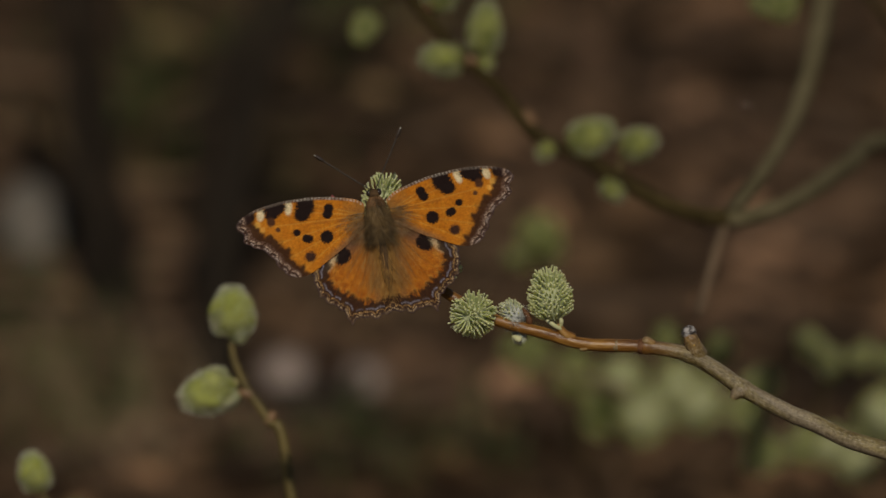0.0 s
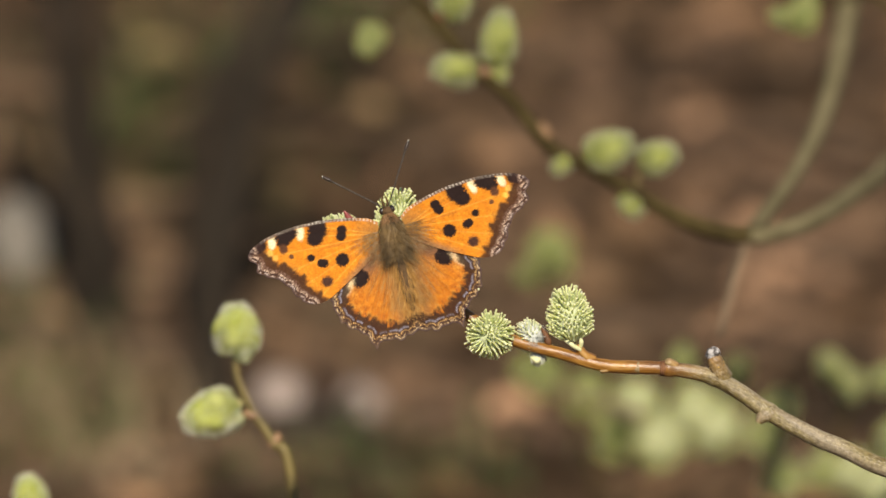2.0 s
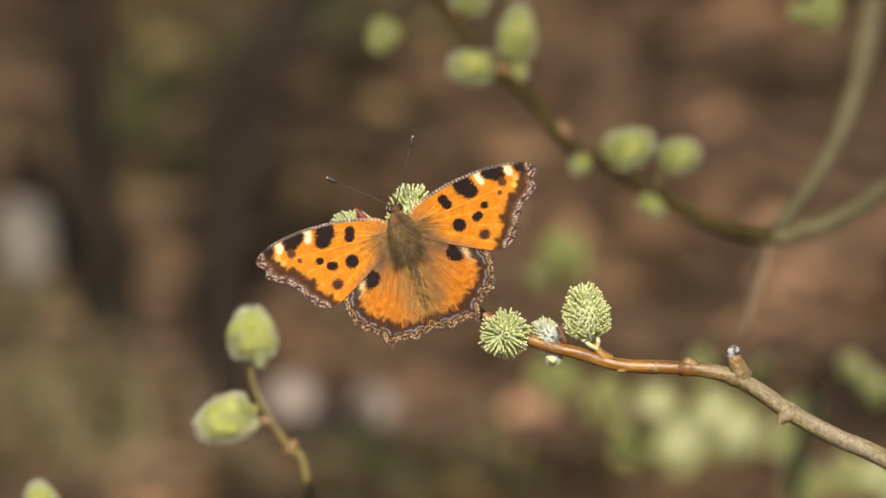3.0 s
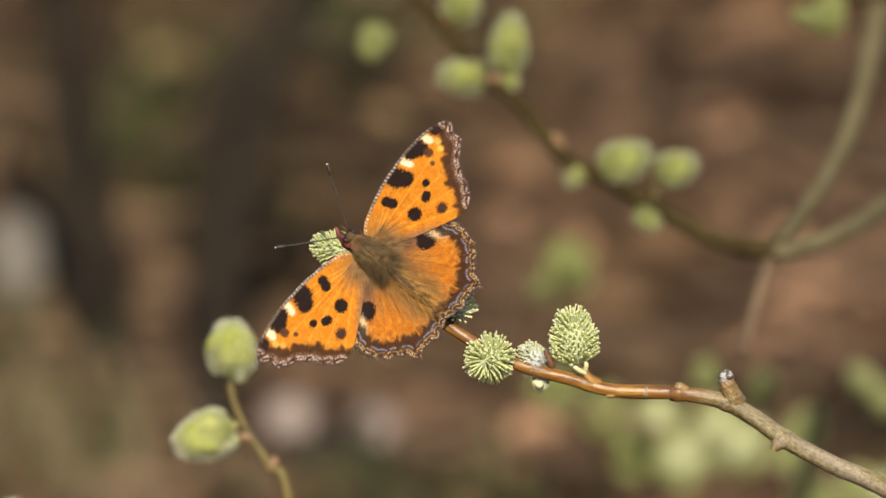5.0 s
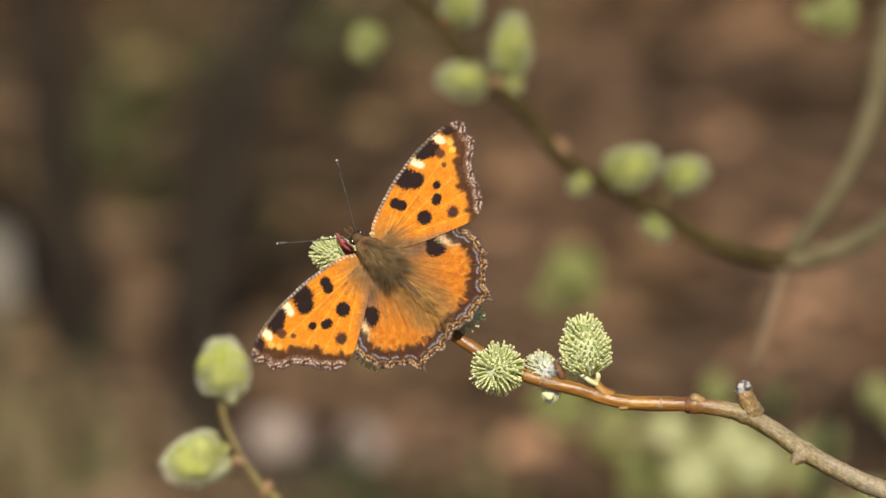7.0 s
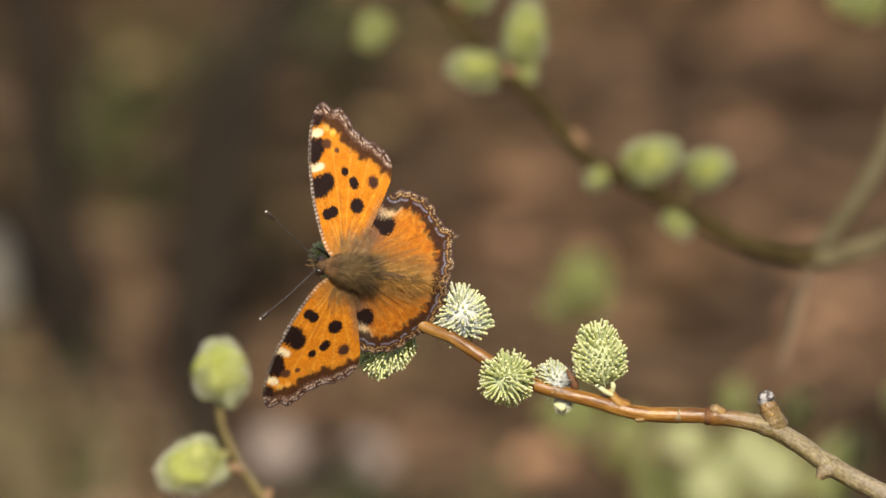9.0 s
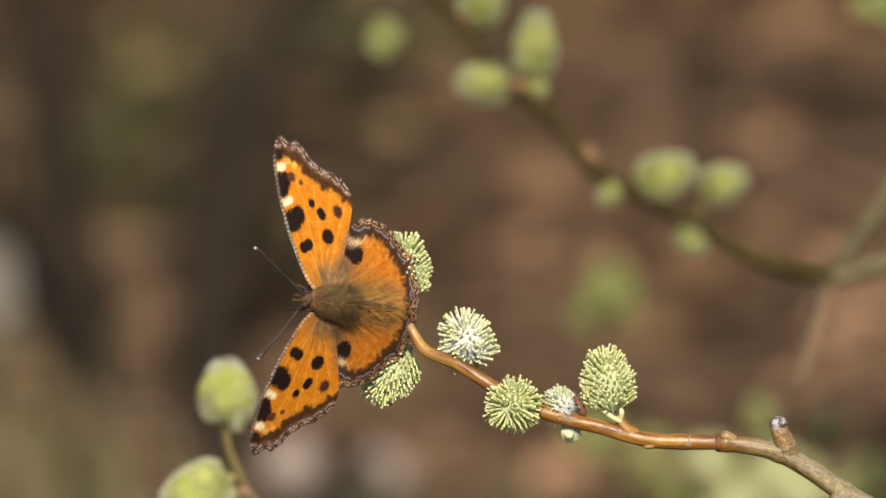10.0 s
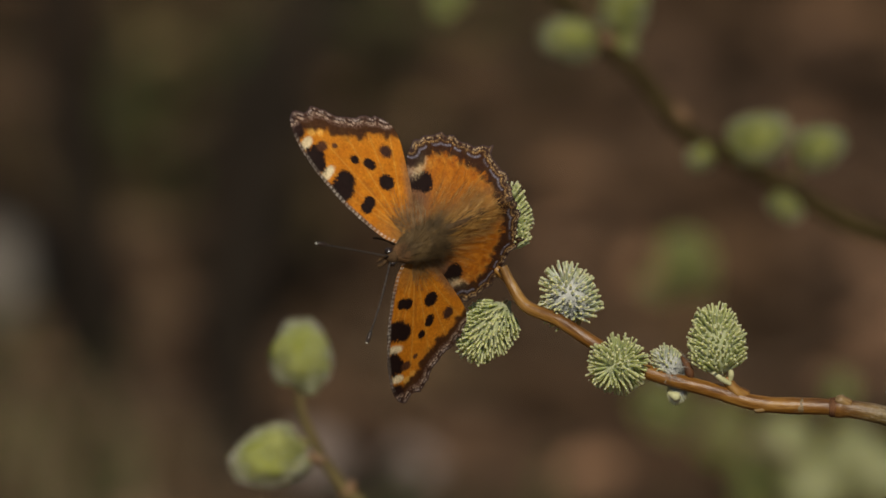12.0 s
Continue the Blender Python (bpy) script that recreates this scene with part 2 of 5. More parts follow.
DRY = [
    (0.0850, 0.8050, 0.0220, 0.0350, 0.5),
    (0.0000, 0.7000, 0.0300, 0.0220, 0.5),
    (-0.0700, 0.7600, 0.0120, 0.0350, 0.4),
    (0.0367, 0.9012, 0.0101, 0.0224, 0.7),
    (0.0574, 0.8684, 0.0108, 0.0193, 0.6),
    (0.0725, 0.8396, 0.0148, 0.0219, 0.7),
    (0.0149, 0.7983, 0.0121, 0.0277, 0.6),
    (-0.0713, 0.7883, 0.0079, 0.0278, 0.5),
    (0.0256, 0.8492, 0.0105, 0.0254, 0.4),
    (0.0890, 0.7794, 0.0147, 0.0247, 0.7),
    (0.0777, 0.7417, 0.0118, 0.0185, 0.5),
    (0.0071, 0.6927, 0.0156, 0.0180, 0.5),
    (-0.0788, 0.6650, 0.0168, 0.0178, 0.7),
    (0.0667, 0.9141, 0.0097, 0.0195, 0.4),
    (-0.0966, 0.6618, 0.0155, 0.0147, 0.6),
    (-0.0742, 0.7291, 0.0090, 0.0212, 0.6),
    (-0.0272, 0.7137, 0.0116, 0.0179, 0.5),
    (-0.0114, 0.7046, 0.0105, 0.0182, 0.4),
]
STRAW = [
    (-0.1000, 0.8260, 0.0065, 0.0252, 0.6),
    (-0.0702, 0.7107, 0.0092, 0.0180, 0.4),
    (-0.0144, 0.7537, 0.0117, 0.0185, 0.3),
    (-0.0909, 0.6922, 0.0181, 0.0237, 0.9),
    (-0.0650, 0.8909, 0.0095, 0.0225, 0.35),
]
MOSS = [
    (-0.0339, 0.9235, 0.0149, 0.0164, 0.8),
    (-0.0788, 0.8662, 0.0108, 0.0190, 0.7),
    (-0.1020, 0.7257, 0.0078, 0.0213, 0.8),
    (0.0055, 0.9173, 0.0121, 0.0194, 0.5),
    (-0.0721, 0.9137, 0.0107, 0.0195, 0.5),
    (-0.0146, 0.8617, 0.0093, 0.0192, 0.3),
    (-0.0720, 0.8264, 0.0107, 0.0280, 0.35),
    (-0.0440, 0.8271, 0.0080, 0.0370, 0.35),
]
SOIL_PATCHES = [(kind, *row) for kind, rows in (("dry", DRY), ("straw", STRAW), ("moss", MOSS), ("dark_brown", DARK_BROWN), ("near_black", NEAR_BLACK)) for row in rows]


def ground_material(name, island):
    """Brown leaf mould with soft-edged patches of dark brown, near black, dry leaves, straw and moss."""
    m, n, l, b = material(name, 0.9, 0.15)
    mid = noise_of(n, l, 18.0, 3)
    fine = noise_of(n, l, 90.0, 4)
    c = ramp(n, l, mid, [(0.3, (0.029, 0.0168, 0.0082)), (0.5, (0.072, 0.0425, 0.0225)), (0.7, (0.132, 0.081, 0.044))])
    co = n.new("ShaderNodeTexCoord")
    warp = n.new("ShaderNodeTexNoise")
    warp.inputs["Scale"].default_value = 36.0
    l.new(co.outputs["Object"], warp.inputs["Vector"])
    shift = n.new("ShaderNodeVectorMath")
    shift.operation = "MULTIPLY_ADD"
    shift.inputs[1].default_value = (0.02, 0.045, 0.0)
    l.new(warp.outputs["Color"], shift.inputs[0])
    l.new(co.outputs["Object"], shift.inputs[2])
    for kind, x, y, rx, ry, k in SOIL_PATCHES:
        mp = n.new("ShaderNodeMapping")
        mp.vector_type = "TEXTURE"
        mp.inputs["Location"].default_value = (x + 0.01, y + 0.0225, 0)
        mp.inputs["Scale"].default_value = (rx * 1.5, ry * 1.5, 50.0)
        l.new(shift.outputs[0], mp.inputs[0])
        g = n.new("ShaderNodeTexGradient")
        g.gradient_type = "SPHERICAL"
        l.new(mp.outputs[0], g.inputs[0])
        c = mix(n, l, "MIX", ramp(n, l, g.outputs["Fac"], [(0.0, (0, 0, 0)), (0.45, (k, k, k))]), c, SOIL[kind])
    c = mix(n, l, "MULTIPLY", 1.0, c, ramp(n, l, fine, [(0.3, (0.85, 0.84, 0.83)), (0.7, (1.0, 1.0, 1.0))]))
    if island:
        g = n.new("ShaderNodeNewGeometry")
        c = mix(n, l, "MULTIPLY", island, c, ramp(n, l, g.outputs["Random Per Island"], [(0.0, (0.25, 0.24, 0.23)), (0.55, (0.85, 0.83, 0.8)), (0.86, (1.5, 1.45, 1.4)), (0.93, (3.4, 3.2, 3.0)), (1.0, (5.0, 4.8, 4.6))]))
    l.new(c, b.inputs["Base Color"])
    bump(n, l, b, fine, 0.3, 0.002)
    return m


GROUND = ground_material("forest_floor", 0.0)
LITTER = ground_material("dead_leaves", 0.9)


# ---- mesh helpers ----
def part(name, bm, mat, parent=None, label="", smooth=True):
    """Links a bmesh as one mesh object, under a thing or a part."""
    me = bpy.data.meshes.new(name)
    bm.to_mesh(me)
    bm.free()
    return part_of(name, me, mat, parent, label, smooth)


def part_of(name, me, mat, parent=None, label="", smooth=True):
    if not me.materials:
        me.materials.append(mat)
    if smooth and len(me.polygons):
        me.polygons.foreach_set("use_smooth", [True] * len(me.polygons))
    ob = new(name, me)
    if parent:
        ob.parent = parent
    if label:
        ob["label"] = label
    return ob


def mesh_from(name, verts, faces, values=None, colours=None):
    me = bpy.data.meshes.new(name)
    me.from_pydata([tuple(v) for v in verts], [], faces)
    if values is not None:
        a = me.attributes.new("age", "FLOAT", "POINT")
        a.data.foreach_set("value", [float(x) for x in values])
    if colours is not None:
        a = me.attributes.new("pattern", "FLOAT_COLOR", "POINT")
        a.data.foreach_set("color", np.hstack([colours, np.ones((len(colours), 1))]).astype(float).ravel())
    me.update()
    return me


def spline(points, n):
    """n points on a smooth curve through the given ones."""
    p = np.array(points, float)
    k = np.vstack([2 * p[0] - p[1], p, 2 * p[-1] - p[-2]])
    out = []
    for s in np.linspace(0, len(p) - 1, n):
        i = min(int(s), len(p) - 2)
        u = s - i
        a, b, c, d = k[i], k[i + 1], k[i + 2], k[i + 3]
        out.append(0.5 * (2 * b + (c - a) * u + (2 * a - 5 * b + 4 * c - d) * u * u + (3 * b - a - 3 * c + d) * u ** 3))
    return np.array(out)


def tube_data(line, radii, sides=12, wobble=0.0, seed=0):
    """Rings round a line of points; gives vertices and faces, with closed ends."""
    rng = np.random.default_rng(seed)
    line = np.array(line, float)
    n = len(line)
    tang = np.gradient(line, axis=0)
    tang /= np.linalg.norm(tang, axis=1)[:, None]
    ref = np.array([0.3, 0.5, 0.8])
    verts, faces = [], []
    for i in range(n):
        u = np.cross(tang[i], ref)
        u /= np.linalg.norm(u)
        w = np.cross(tang[i], u)
        for j in range(sides):
            an = 2 * math.pi * j / sides
            r = radii[i] * (1 + wobble * rng.uniform(-1, 1))
            verts.append(line[i] + r * (math.cos(an) * u + math.sin(an) * w))
    for i in range(n - 1):
        for j in range(sides):
            k = (j + 1) % sides
            faces.append((i * sides + j, i * sides + k, (i + 1) * sides + k, (i + 1) * sides + j))
    faces.append(tuple(range(sides - 1, -1, -1)))
    faces.append(tuple(range((n - 1) * sides, n * sides)))
    return verts, faces


def stem(name, mm_points, mm_radii, mat, parent, n=60, sides=12, ages=(0, 1), label="", knots=(), wobble=0.03, seed=0, knot_width=0.012):
    """A tapered stem through points of the sloping plane's frame (mm); knots: (place along it 0..1, swelling)."""
    line = spline([at(*p) for p in mm_points], n)
    s = np.linspace(0, 1, n)
    r = np.interp(s, np.linspace(0, 1, len(mm_radii)), mm_radii) * 0.001
    for k, swell in knots:
        r = r * (1 + swell * np.exp(-((s - k) / knot_width) ** 2))
    v, f = tube_data(line, r, sides, wobble, seed)
    age = np.repeat(np.interp(s, np.linspace(0, 1, len(ages)), ages), sides)
    me = mesh_from(name, v, f, age)
    arc = np.concatenate([[0], np.cumsum(np.linalg.norm(np.diff(line, axis=0), axis=1))]) * 1000
    turn = np.tile(np.arange(sides) * 2 * math.pi / sides, n)
    rr = np.repeat(r, sides) * 1000
    run = np.column_stack([np.repeat(arc, sides) * 0.16 + seed * 7, rr * np.cos(turn), rr * np.sin(turn)])
    a = me.attributes.new("run", "FLOAT_VECTOR", "POINT")
    a.data.foreach_set("vector", run.ravel())
    return part_of(name, me, mat, parent, label)


def ellipsoid(name, centre, radii, mat, parent, turn=None, label="", rough=0.0, seed=0, sub=3):
    bm = bmesh.new()
    bmesh.ops.create_icosphere(bm, subdivisions=sub, radius=1.0)
    for v in bm.verts:
        k = 1 + rough * noise.noise(v.co * 2.3 + Vector((seed * 3.1, seed, 0)))
        v.co = Vector((v.co.x * radii[0], v.co.y * radii[1], v.co.z * radii[2])) * k
    m = Matrix.Translation(centre) @ (turn.to_4x4() if turn else Matrix())
    bm.transform(m)
    return part(name, bm, mat, parent, label)


# ---- catkins ----
def catkin_mesh(name, length, width, florets, floret_len, thick, seed, bare=0.0, lean=0.45, shaggy=0.0):
    """Pistils set in spirals over an egg-shaped axis that stands on the origin, along z (mm). bare: the share at the base without florets."""
    rng = np.random.default_rng(seed)
    verts, faces, vals = [], [], []
    sides = 6
    for i in range(florets):
        s = bare + (1 - bare) * (i + 0.5) / florets
        an = i * 2.39996 + rng.normal(0, 0.05)
        z = length * (0.04 + 0.9 * s)
        r = 0.5 * width * math.sqrt(max(0.02, 1 - (2 * (0.08 + 0.9 * s) ** 0.85 - 1) ** 2)) * 0.62 * (1.12 - 0.24 * s)
        out = np.array([math.cos(an), math.sin(an), 0.0])
        up = lean + 1.6 * max(0.0, s - 0.55) ** 1.2 * 2 - 0.5 * max(0.0, 0.25 - s)
        way = out + np.array([0, 0, up]) + rng.normal(0, 0.06, 3)
        way /= np.linalg.norm(way)
        base = np.array([r * out[0], r * out[1], z])
        ln = floret_len * rng.uniform(0.88 - shaggy, 1.12)
        bend = rng.normal(0, 0.06, 3)
        rad = thick * rng.uniform(0.85, 1.15)
        prof = ((0.0, 0.7), (0.3, 1.0), (0.6, 0.78), (0.82, 0.72), (0.94, 1.0), (1.0, 0.5))
        u = np.cross(way, [0.2, 0.3, 0.9])
        u /= np.linalg.norm(u)
        w = np.cross(way, u)
        b0 = len(verts)
        for t, k in prof:
            c = base + way * ln * t + bend * ln * t * t
            for j in range(sides):
                a2 = 2 * math.pi * j / sides
                verts.append((c + rad * k * (math.cos(a2) * u + math.sin(a2) * w)) * 0.001)
                vals.append(t)
        for q in range(len(prof) - 1):
            for j in range(sides):
                k = (j + 1) % sides
                faces.append((b0 + q * sides + j, b0 + q * sides + k, b0 + (q + 1) * sides + k, b0 + (q + 1) * sides + j))
        faces.append(tuple(b0 + (len(prof) - 1) * sides + j for j in range(sides)))
    return mesh_from(name, verts, faces, vals)


def core_mesh(name, length, width, seed, shag=0.0, lump=0.0):
    """The woolly axis between the pistils, with short tufts."""
    rng = np.random.default_rng(seed)
    bm = bmesh.new()
    bmesh.ops.create_icosphere(bm, subdivisions=3, radius=1.0)
    for v in bm.verts:
        k = 1 + 0.12 * noise.noise(v.co * 4 + Vector((seed, 0, 0))) + lump * noise.noise(v.co * 1.7 + Vector((0, seed, 0)))
        v.co = Vector((v.co.x * width * 0.36 * k, v.co.y * width * 0.36 * k, length * (0.47 + 0.46 * v.co.z))) * 0.001
    if shag:
        for _ in range(int(shag)):
            an, z = rng.uniform(0, 2 * math.pi), rng.uniform(0.02, 0.55)
            r = width * 0.34 * math.sqrt(max(0.05, 1 - (2 * z - 1) ** 2))
            p = Vector((r * math.cos(an), r * math.sin(an), z * length)) * 0.001
            d = Vector((math.cos(an), math.sin(an), rng.uniform(-0.3, 0.9))).normalized() * rng.uniform(0.0008, 0.0022)
            sdir = d.cross(Vector((0, 0, 1))).normalized() * 0.00008
            bm.faces.new([bm.verts.new(p + sdir), bm.verts.new(p - sdir), bm.verts.new(p + d)])
    me = bpy.data.meshes.new(name)
    bm.to_mesh(me)
    bm.free()
    return me


CATKINS = {
    "full": (catkin_mesh("full_catkin", 11.0, 10.0, 250, 2.5, 0.27, 3, 0.06, 0.75), core_mesh("full_core", 11.0, 10.2, 3, 90), WOOL_GREEN, FLORET),
    "round": (catkin_mesh("round_catkin", 9.5, 8.8, 200, 2.9, 0.27, 5, 0.0, 0.35), core_mesh("round_core", 9.5, 9.0, 5, 60), WOOL_GREEN, FLORET),
    "open": (catkin_mesh("open_catkin", 8.5, 7.6, 210, 3.0, 0.27, 7, 0.0, 0.2), core_mesh("open_core", 8.8, 9.6, 7, 900), WOOL, FLORET_PALE),
    "small": (catkin_mesh("small_catkin", 5.6, 5.0, 60, 1.8, 0.2, 9, 0.45, 1.0), core_mesh("small_core", 5.6, 6.2, 9, 700), WOOL, FLORET_PALE),
    "soft": (catkin_mesh("soft_catkin", 11.0, 9.4, 520, 2.4, 0.2, 11, shaggy=0.25), core_mesh("soft_core", 11.3, 11.0, 11, 200), WOOL_SOFT, FLORET_SOFT),
    "silky": (catkin_mesh("silky_catkin", 11.6, 11.8, 800, 1.3, 0.09, 17, 0.02, 0.6, 0.3), core_mesh("silky_core", 11.8, 11.8, 17, 500, 0.3), SILKY_CORE, SILKY_HAIR),
    "green": (catkin_mesh("green_catkin", 11.6, 11.2, 700, 1.6, 0.09, 19, 0.02, 0.6, 0.3), core_mesh("green_core", 11.6, 11.0, 19, 400, 0.3), GREEN_CORE, GREEN_HAIR),
    "pale": (catkin_mesh("pale_catkin", 10.0, 9.4, 420, 2.6, 0.2, 15, shaggy=0.3), core_mesh("pale_core", 10.6, 11.0, 15, 300), WOOL_PALE, FLORET_SOFT),
    # the soft catkin again, its shade painted in as darker olive
    "olive": (catkin_mesh("dim_catkin", 11.0, 9.4, 520, 2.4, 0.2, 13, shaggy=0.25), core_mesh("dim_core", 11.3, 11.0, 13, 200), WOOL_DIM, FLORET_DIM),
}
WAY_UP = SLOPE.to_3x3()


def catkin(kind, parent, base, axis, size=1.0, label="", wide=1.0, stalk=True, wool_way=None):
    """A catkin that stands at base (mm, in the plane's frame) and points along axis (right, up, towards the viewer)."""
    florets, core, wool, flower = CATKINS[kind]
    d = (WAY_UP @ Vector(axis)).normalized()
    q = d.to_track_quat("Z", "Y")
    m = Matrix.LocRotScale(at(*base), q, (size * wide, size * wide, size))
    ob = part_of("catkin", florets, flower, parent, label)
    ob.matrix_basis = m
    part_of("catkin_core", core, wool, ob)
    if wool_way:
        # silky wool that still covers one flank near the base
        w = (WAY_UP @ Vector(wool_way)).normalized()
        tuft = part_of("wool_tuft", CATKINS["small"][1].copy(), WOOL_PALE, ob, "silky white wool")
        tuft.data.materials.clear()
        tuft.data.materials.append(WOOL_PALE)
        tuft.matrix_basis = m.inverted() @ Matrix.LocRotScale(at(*base) + w * 0.0026 * size + d * 0.0004, q, (size * 0.78, size * 0.78, size * 1.05))
    if stalk:
        bm = bmesh.new()
        for k in range(3):
            an = k * 2.1 + 0.5
            v = []
            for i in range(5):
                t = i / 4
                w = 0.0011 * math.sin(math.pi * (0.12 + 0.8 * t))
                out = 0.0006 + 0.0019 * t * (1.15 - 0.4 * t)
                row = []
                for s in (-1, 0, 1):
                    a2 = an + s * w / max(out, 0.0006) * 0.6
                    row.append(bm.verts.new((out * math.cos(a2), out * math.sin(a2), -0.0008 + 0.0042 * t)))
                v.append(row)
            for i in range(4):
                for s in range(2):
                    bm.faces.new((v[i][s], v[i][s + 1], v[i + 1][s + 1], v[i + 1][s]))
        sc = part("bud_scale", bm, BRACT, ob)
        mod = sc.modifiers.new("thick", "SOLIDIFY")
        mod.thickness = 0.0003
    return ob


# ---- setting: the forest floor ----
def ground():
    xs = np.concatenate([[-400, -60, -12, -4, -1.2], np.linspace(-0.45, 0.45, 121), [1.2, 4, 12, 60, 400]])
    ys = np.concatenate([[-400, -60, -12, -5, -1.6], np.linspace(0.1, 1.6, 201), [2.6, 6, 16, 60, 400]])
    verts, faces = [], []
    for y in ys:
        for x in xs:
            near = max(0.0, 1 - max(abs(x) - 0.35, abs(y - 0.85) - 0.65, 0.0) / 0.1)
            h = 0.004 * noise.noise(Vector((x * 9, y * 9, 0))) + 0.002 * noise.noise(Vector((x * 38, y * 38, 3)))
            verts.append((x, y, h * near - 0.004))
    w = len(xs)
    for j in range(len(ys) - 1):
        for i in range(w - 1):
            faces.append((j * w + i, j * w + i + 1, (j + 1) * w + i + 1, (j + 1) * w + i))
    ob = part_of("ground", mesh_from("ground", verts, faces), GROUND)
    return tagged(ob, "brown forest floor with dark and mossy patches", "ground", kind="structure")


def floor_height(x, y):
    return 0.004 * noise.noise(Vector((x * 9, y * 9, 0))) + 0.002 * noise.noise(Vector((x * 38, y * 38, 3))) - 0.004


def litter():
    rng = np.random.default_rng(21)
    verts, faces = [], []
    for _ in range(5200):
        x, y = rng.uniform(-0.22, 0.22), rng.uniform(0.52, 1.12)
        ln = rng.uniform(0.0025, 0.010) * rng.uniform(0.6, 1.0)
        wd = ln * rng.uniform(0.35, 0.7)
        an, tilt, curl = rng.uniform(0, 6.28), rng.uniform(-0.5, 0.5), rng.uniform(0.1, 0.5)
        m = pose(x, y, floor_height(x, y) + 0.002 + abs(tilt) * ln * 0.4, math.degrees(tilt), rng.uniform(-7, 7), math.degrees(an))
        b0 = len(verts)
        for i in range(5):
            t = i / 4 * 2 - 1
            hw = wd * (1 - t * t) ** 0.6 + 0.0006
            for s in (-1, 0, 1):
                verts.append(m @ Vector((t * ln, s * hw, curl * (s * s) * hw * 0.8 + 0.15 * curl * ln * t * t)))
        for i in range(4):
            for s in range(2):
                k = b0 + i * 3 + s
                faces.append((k, k + 1, k + 4, k + 3))
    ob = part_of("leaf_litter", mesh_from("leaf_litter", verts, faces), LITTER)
    return tagged(ob, "scattered dry brown fallen leaves on the forest floor", "leaf litter", kind="stuff")


def grass(patches, name, mat, label, seed):
    rng = np.random.default_rng(seed)
    verts, faces = [], []
    for cx, cy, r, count in patches:
        for _ in range(count):
            x, y = cx + rng.normal(0, r), cy + rng.normal(0, r)
            h, an, lean = rng.uniform(0.008, 0.022), rng.uniform(0, 6.28), rng.uniform(0.1, 0.8)
            d = np.array([math.cos(an), math.sin(an)])
            sd = np.array([-d[1], d[0]]) * 0.0011
            z0 = floor_height(x, y) - 0.003
            b0 = len(verts)
            for t in (0, 0.5, 1.0):
                p = np.array([x, y]) + d * lean * h * t * t
                k = 1 - 0.85 * t
                verts.append((p[0] - sd[0] * k, p[1] - sd[1] * k, z0 + h * t))
                verts.append((p[0] + sd[0] * k, p[1] + sd[1] * k, z0 + h * t))
            faces += [(b0, b0 + 1, b0 + 3, b0 + 2), (b0 + 2, b0 + 3, b0 + 5, b0 + 4)]
    ob = part_of(name, mesh_from(name, verts, faces), mat)
    return tagged(ob, label, "grass", kind="stuff")


def stone(x, y, rx, ry, rz, seed, label, turn=0.0, mat=STONE):
    bm = bmesh.new()
    bmesh.ops.create_icosphere(bm, subdivisions=3, radius=1.0)
    for v in bm.verts:
        k = 1 + 0.16 * noise.noise(v.co * 1.4 + Vector((seed * 5.3, 0, seed))) + 0.05 * noise.noise(v.co * 4 + Vector((seed, 0, 0)))
        v.co = Vector((v.co.x * rx, v.co.y * ry, max(v.co.z, -0.6) * rz)) * k
    ob = part("stone", bm, mat)
    ob.matrix_basis = pose(x, y, floor_height(x, y) + rz * 0.45, 0, 0, turn)
    return tagged(ob, label, "stone")


def dark_bush(foot, rows, count, spread, radii, seed, label):
    """A bundle of dark thin stems that stands on the floor; rows: the middle line (world)."""
    rng = np.random.default_rng(seed)
    ob = new("shrub")
    ob.matrix_basis = Matrix.Translation(foot)
    for k in range(count):
        off = np.array([rng.normal(0, spread), rng.normal(0, spread * 1.5), 0.0])
        fan = np.array([rng.normal(0, spread * 0.7), rng.normal(0, spread), 0.0])
        pts = [(off[0] * 0.8, off[1] * 0.8, -0.03)]
        for i, p in enumerate(rows):
            pts.append(tuple(np.array(Vector(p) - Vector(foot)) + off + fan * (i + 1) / len(rows) + rng.normal(0, spread * 0.25, 3)))
        r0 = rng.uniform(*radii)
        v, f = tube_data(spline(pts, 40), np.linspace(r0, r0 * 0.6, 40), 9, 0.08, k)
        part_of("stem", mesh_from("stem", v, f), DARK_STEM, ob)
    return tagged(ob, label, "shrub", group="shrubs behind")


# a piece of branch made up to fill the dark patch under the pebbles
def added_branch(line, radius):
    ob = new("dead_branch")
    v, f = tube_data(spline(line, 30), np.linspace(radius, radius * 0.7, 30), 14, 0.15, 6)
    part_of("wood", mesh_from("wood", v, f), DARK_STEM, ob)
    mid = Vector(line[1])
    v, f = tube_data(spline([mid, mid + Vector((0.005, -0.004, 0.005)), mid + Vector((0.008, -0.005, 0.010))], 16), np.linspace(radius * 0.6, radius * 0.3, 16), 10, 0.2, 3)
    part_of("broken_stub", mesh_from("broken_stub", v, f), DARK_STEM, ob)
    return tagged(ob, "dark piece of branch added at the dark patch by the pebbles", "dead branch")


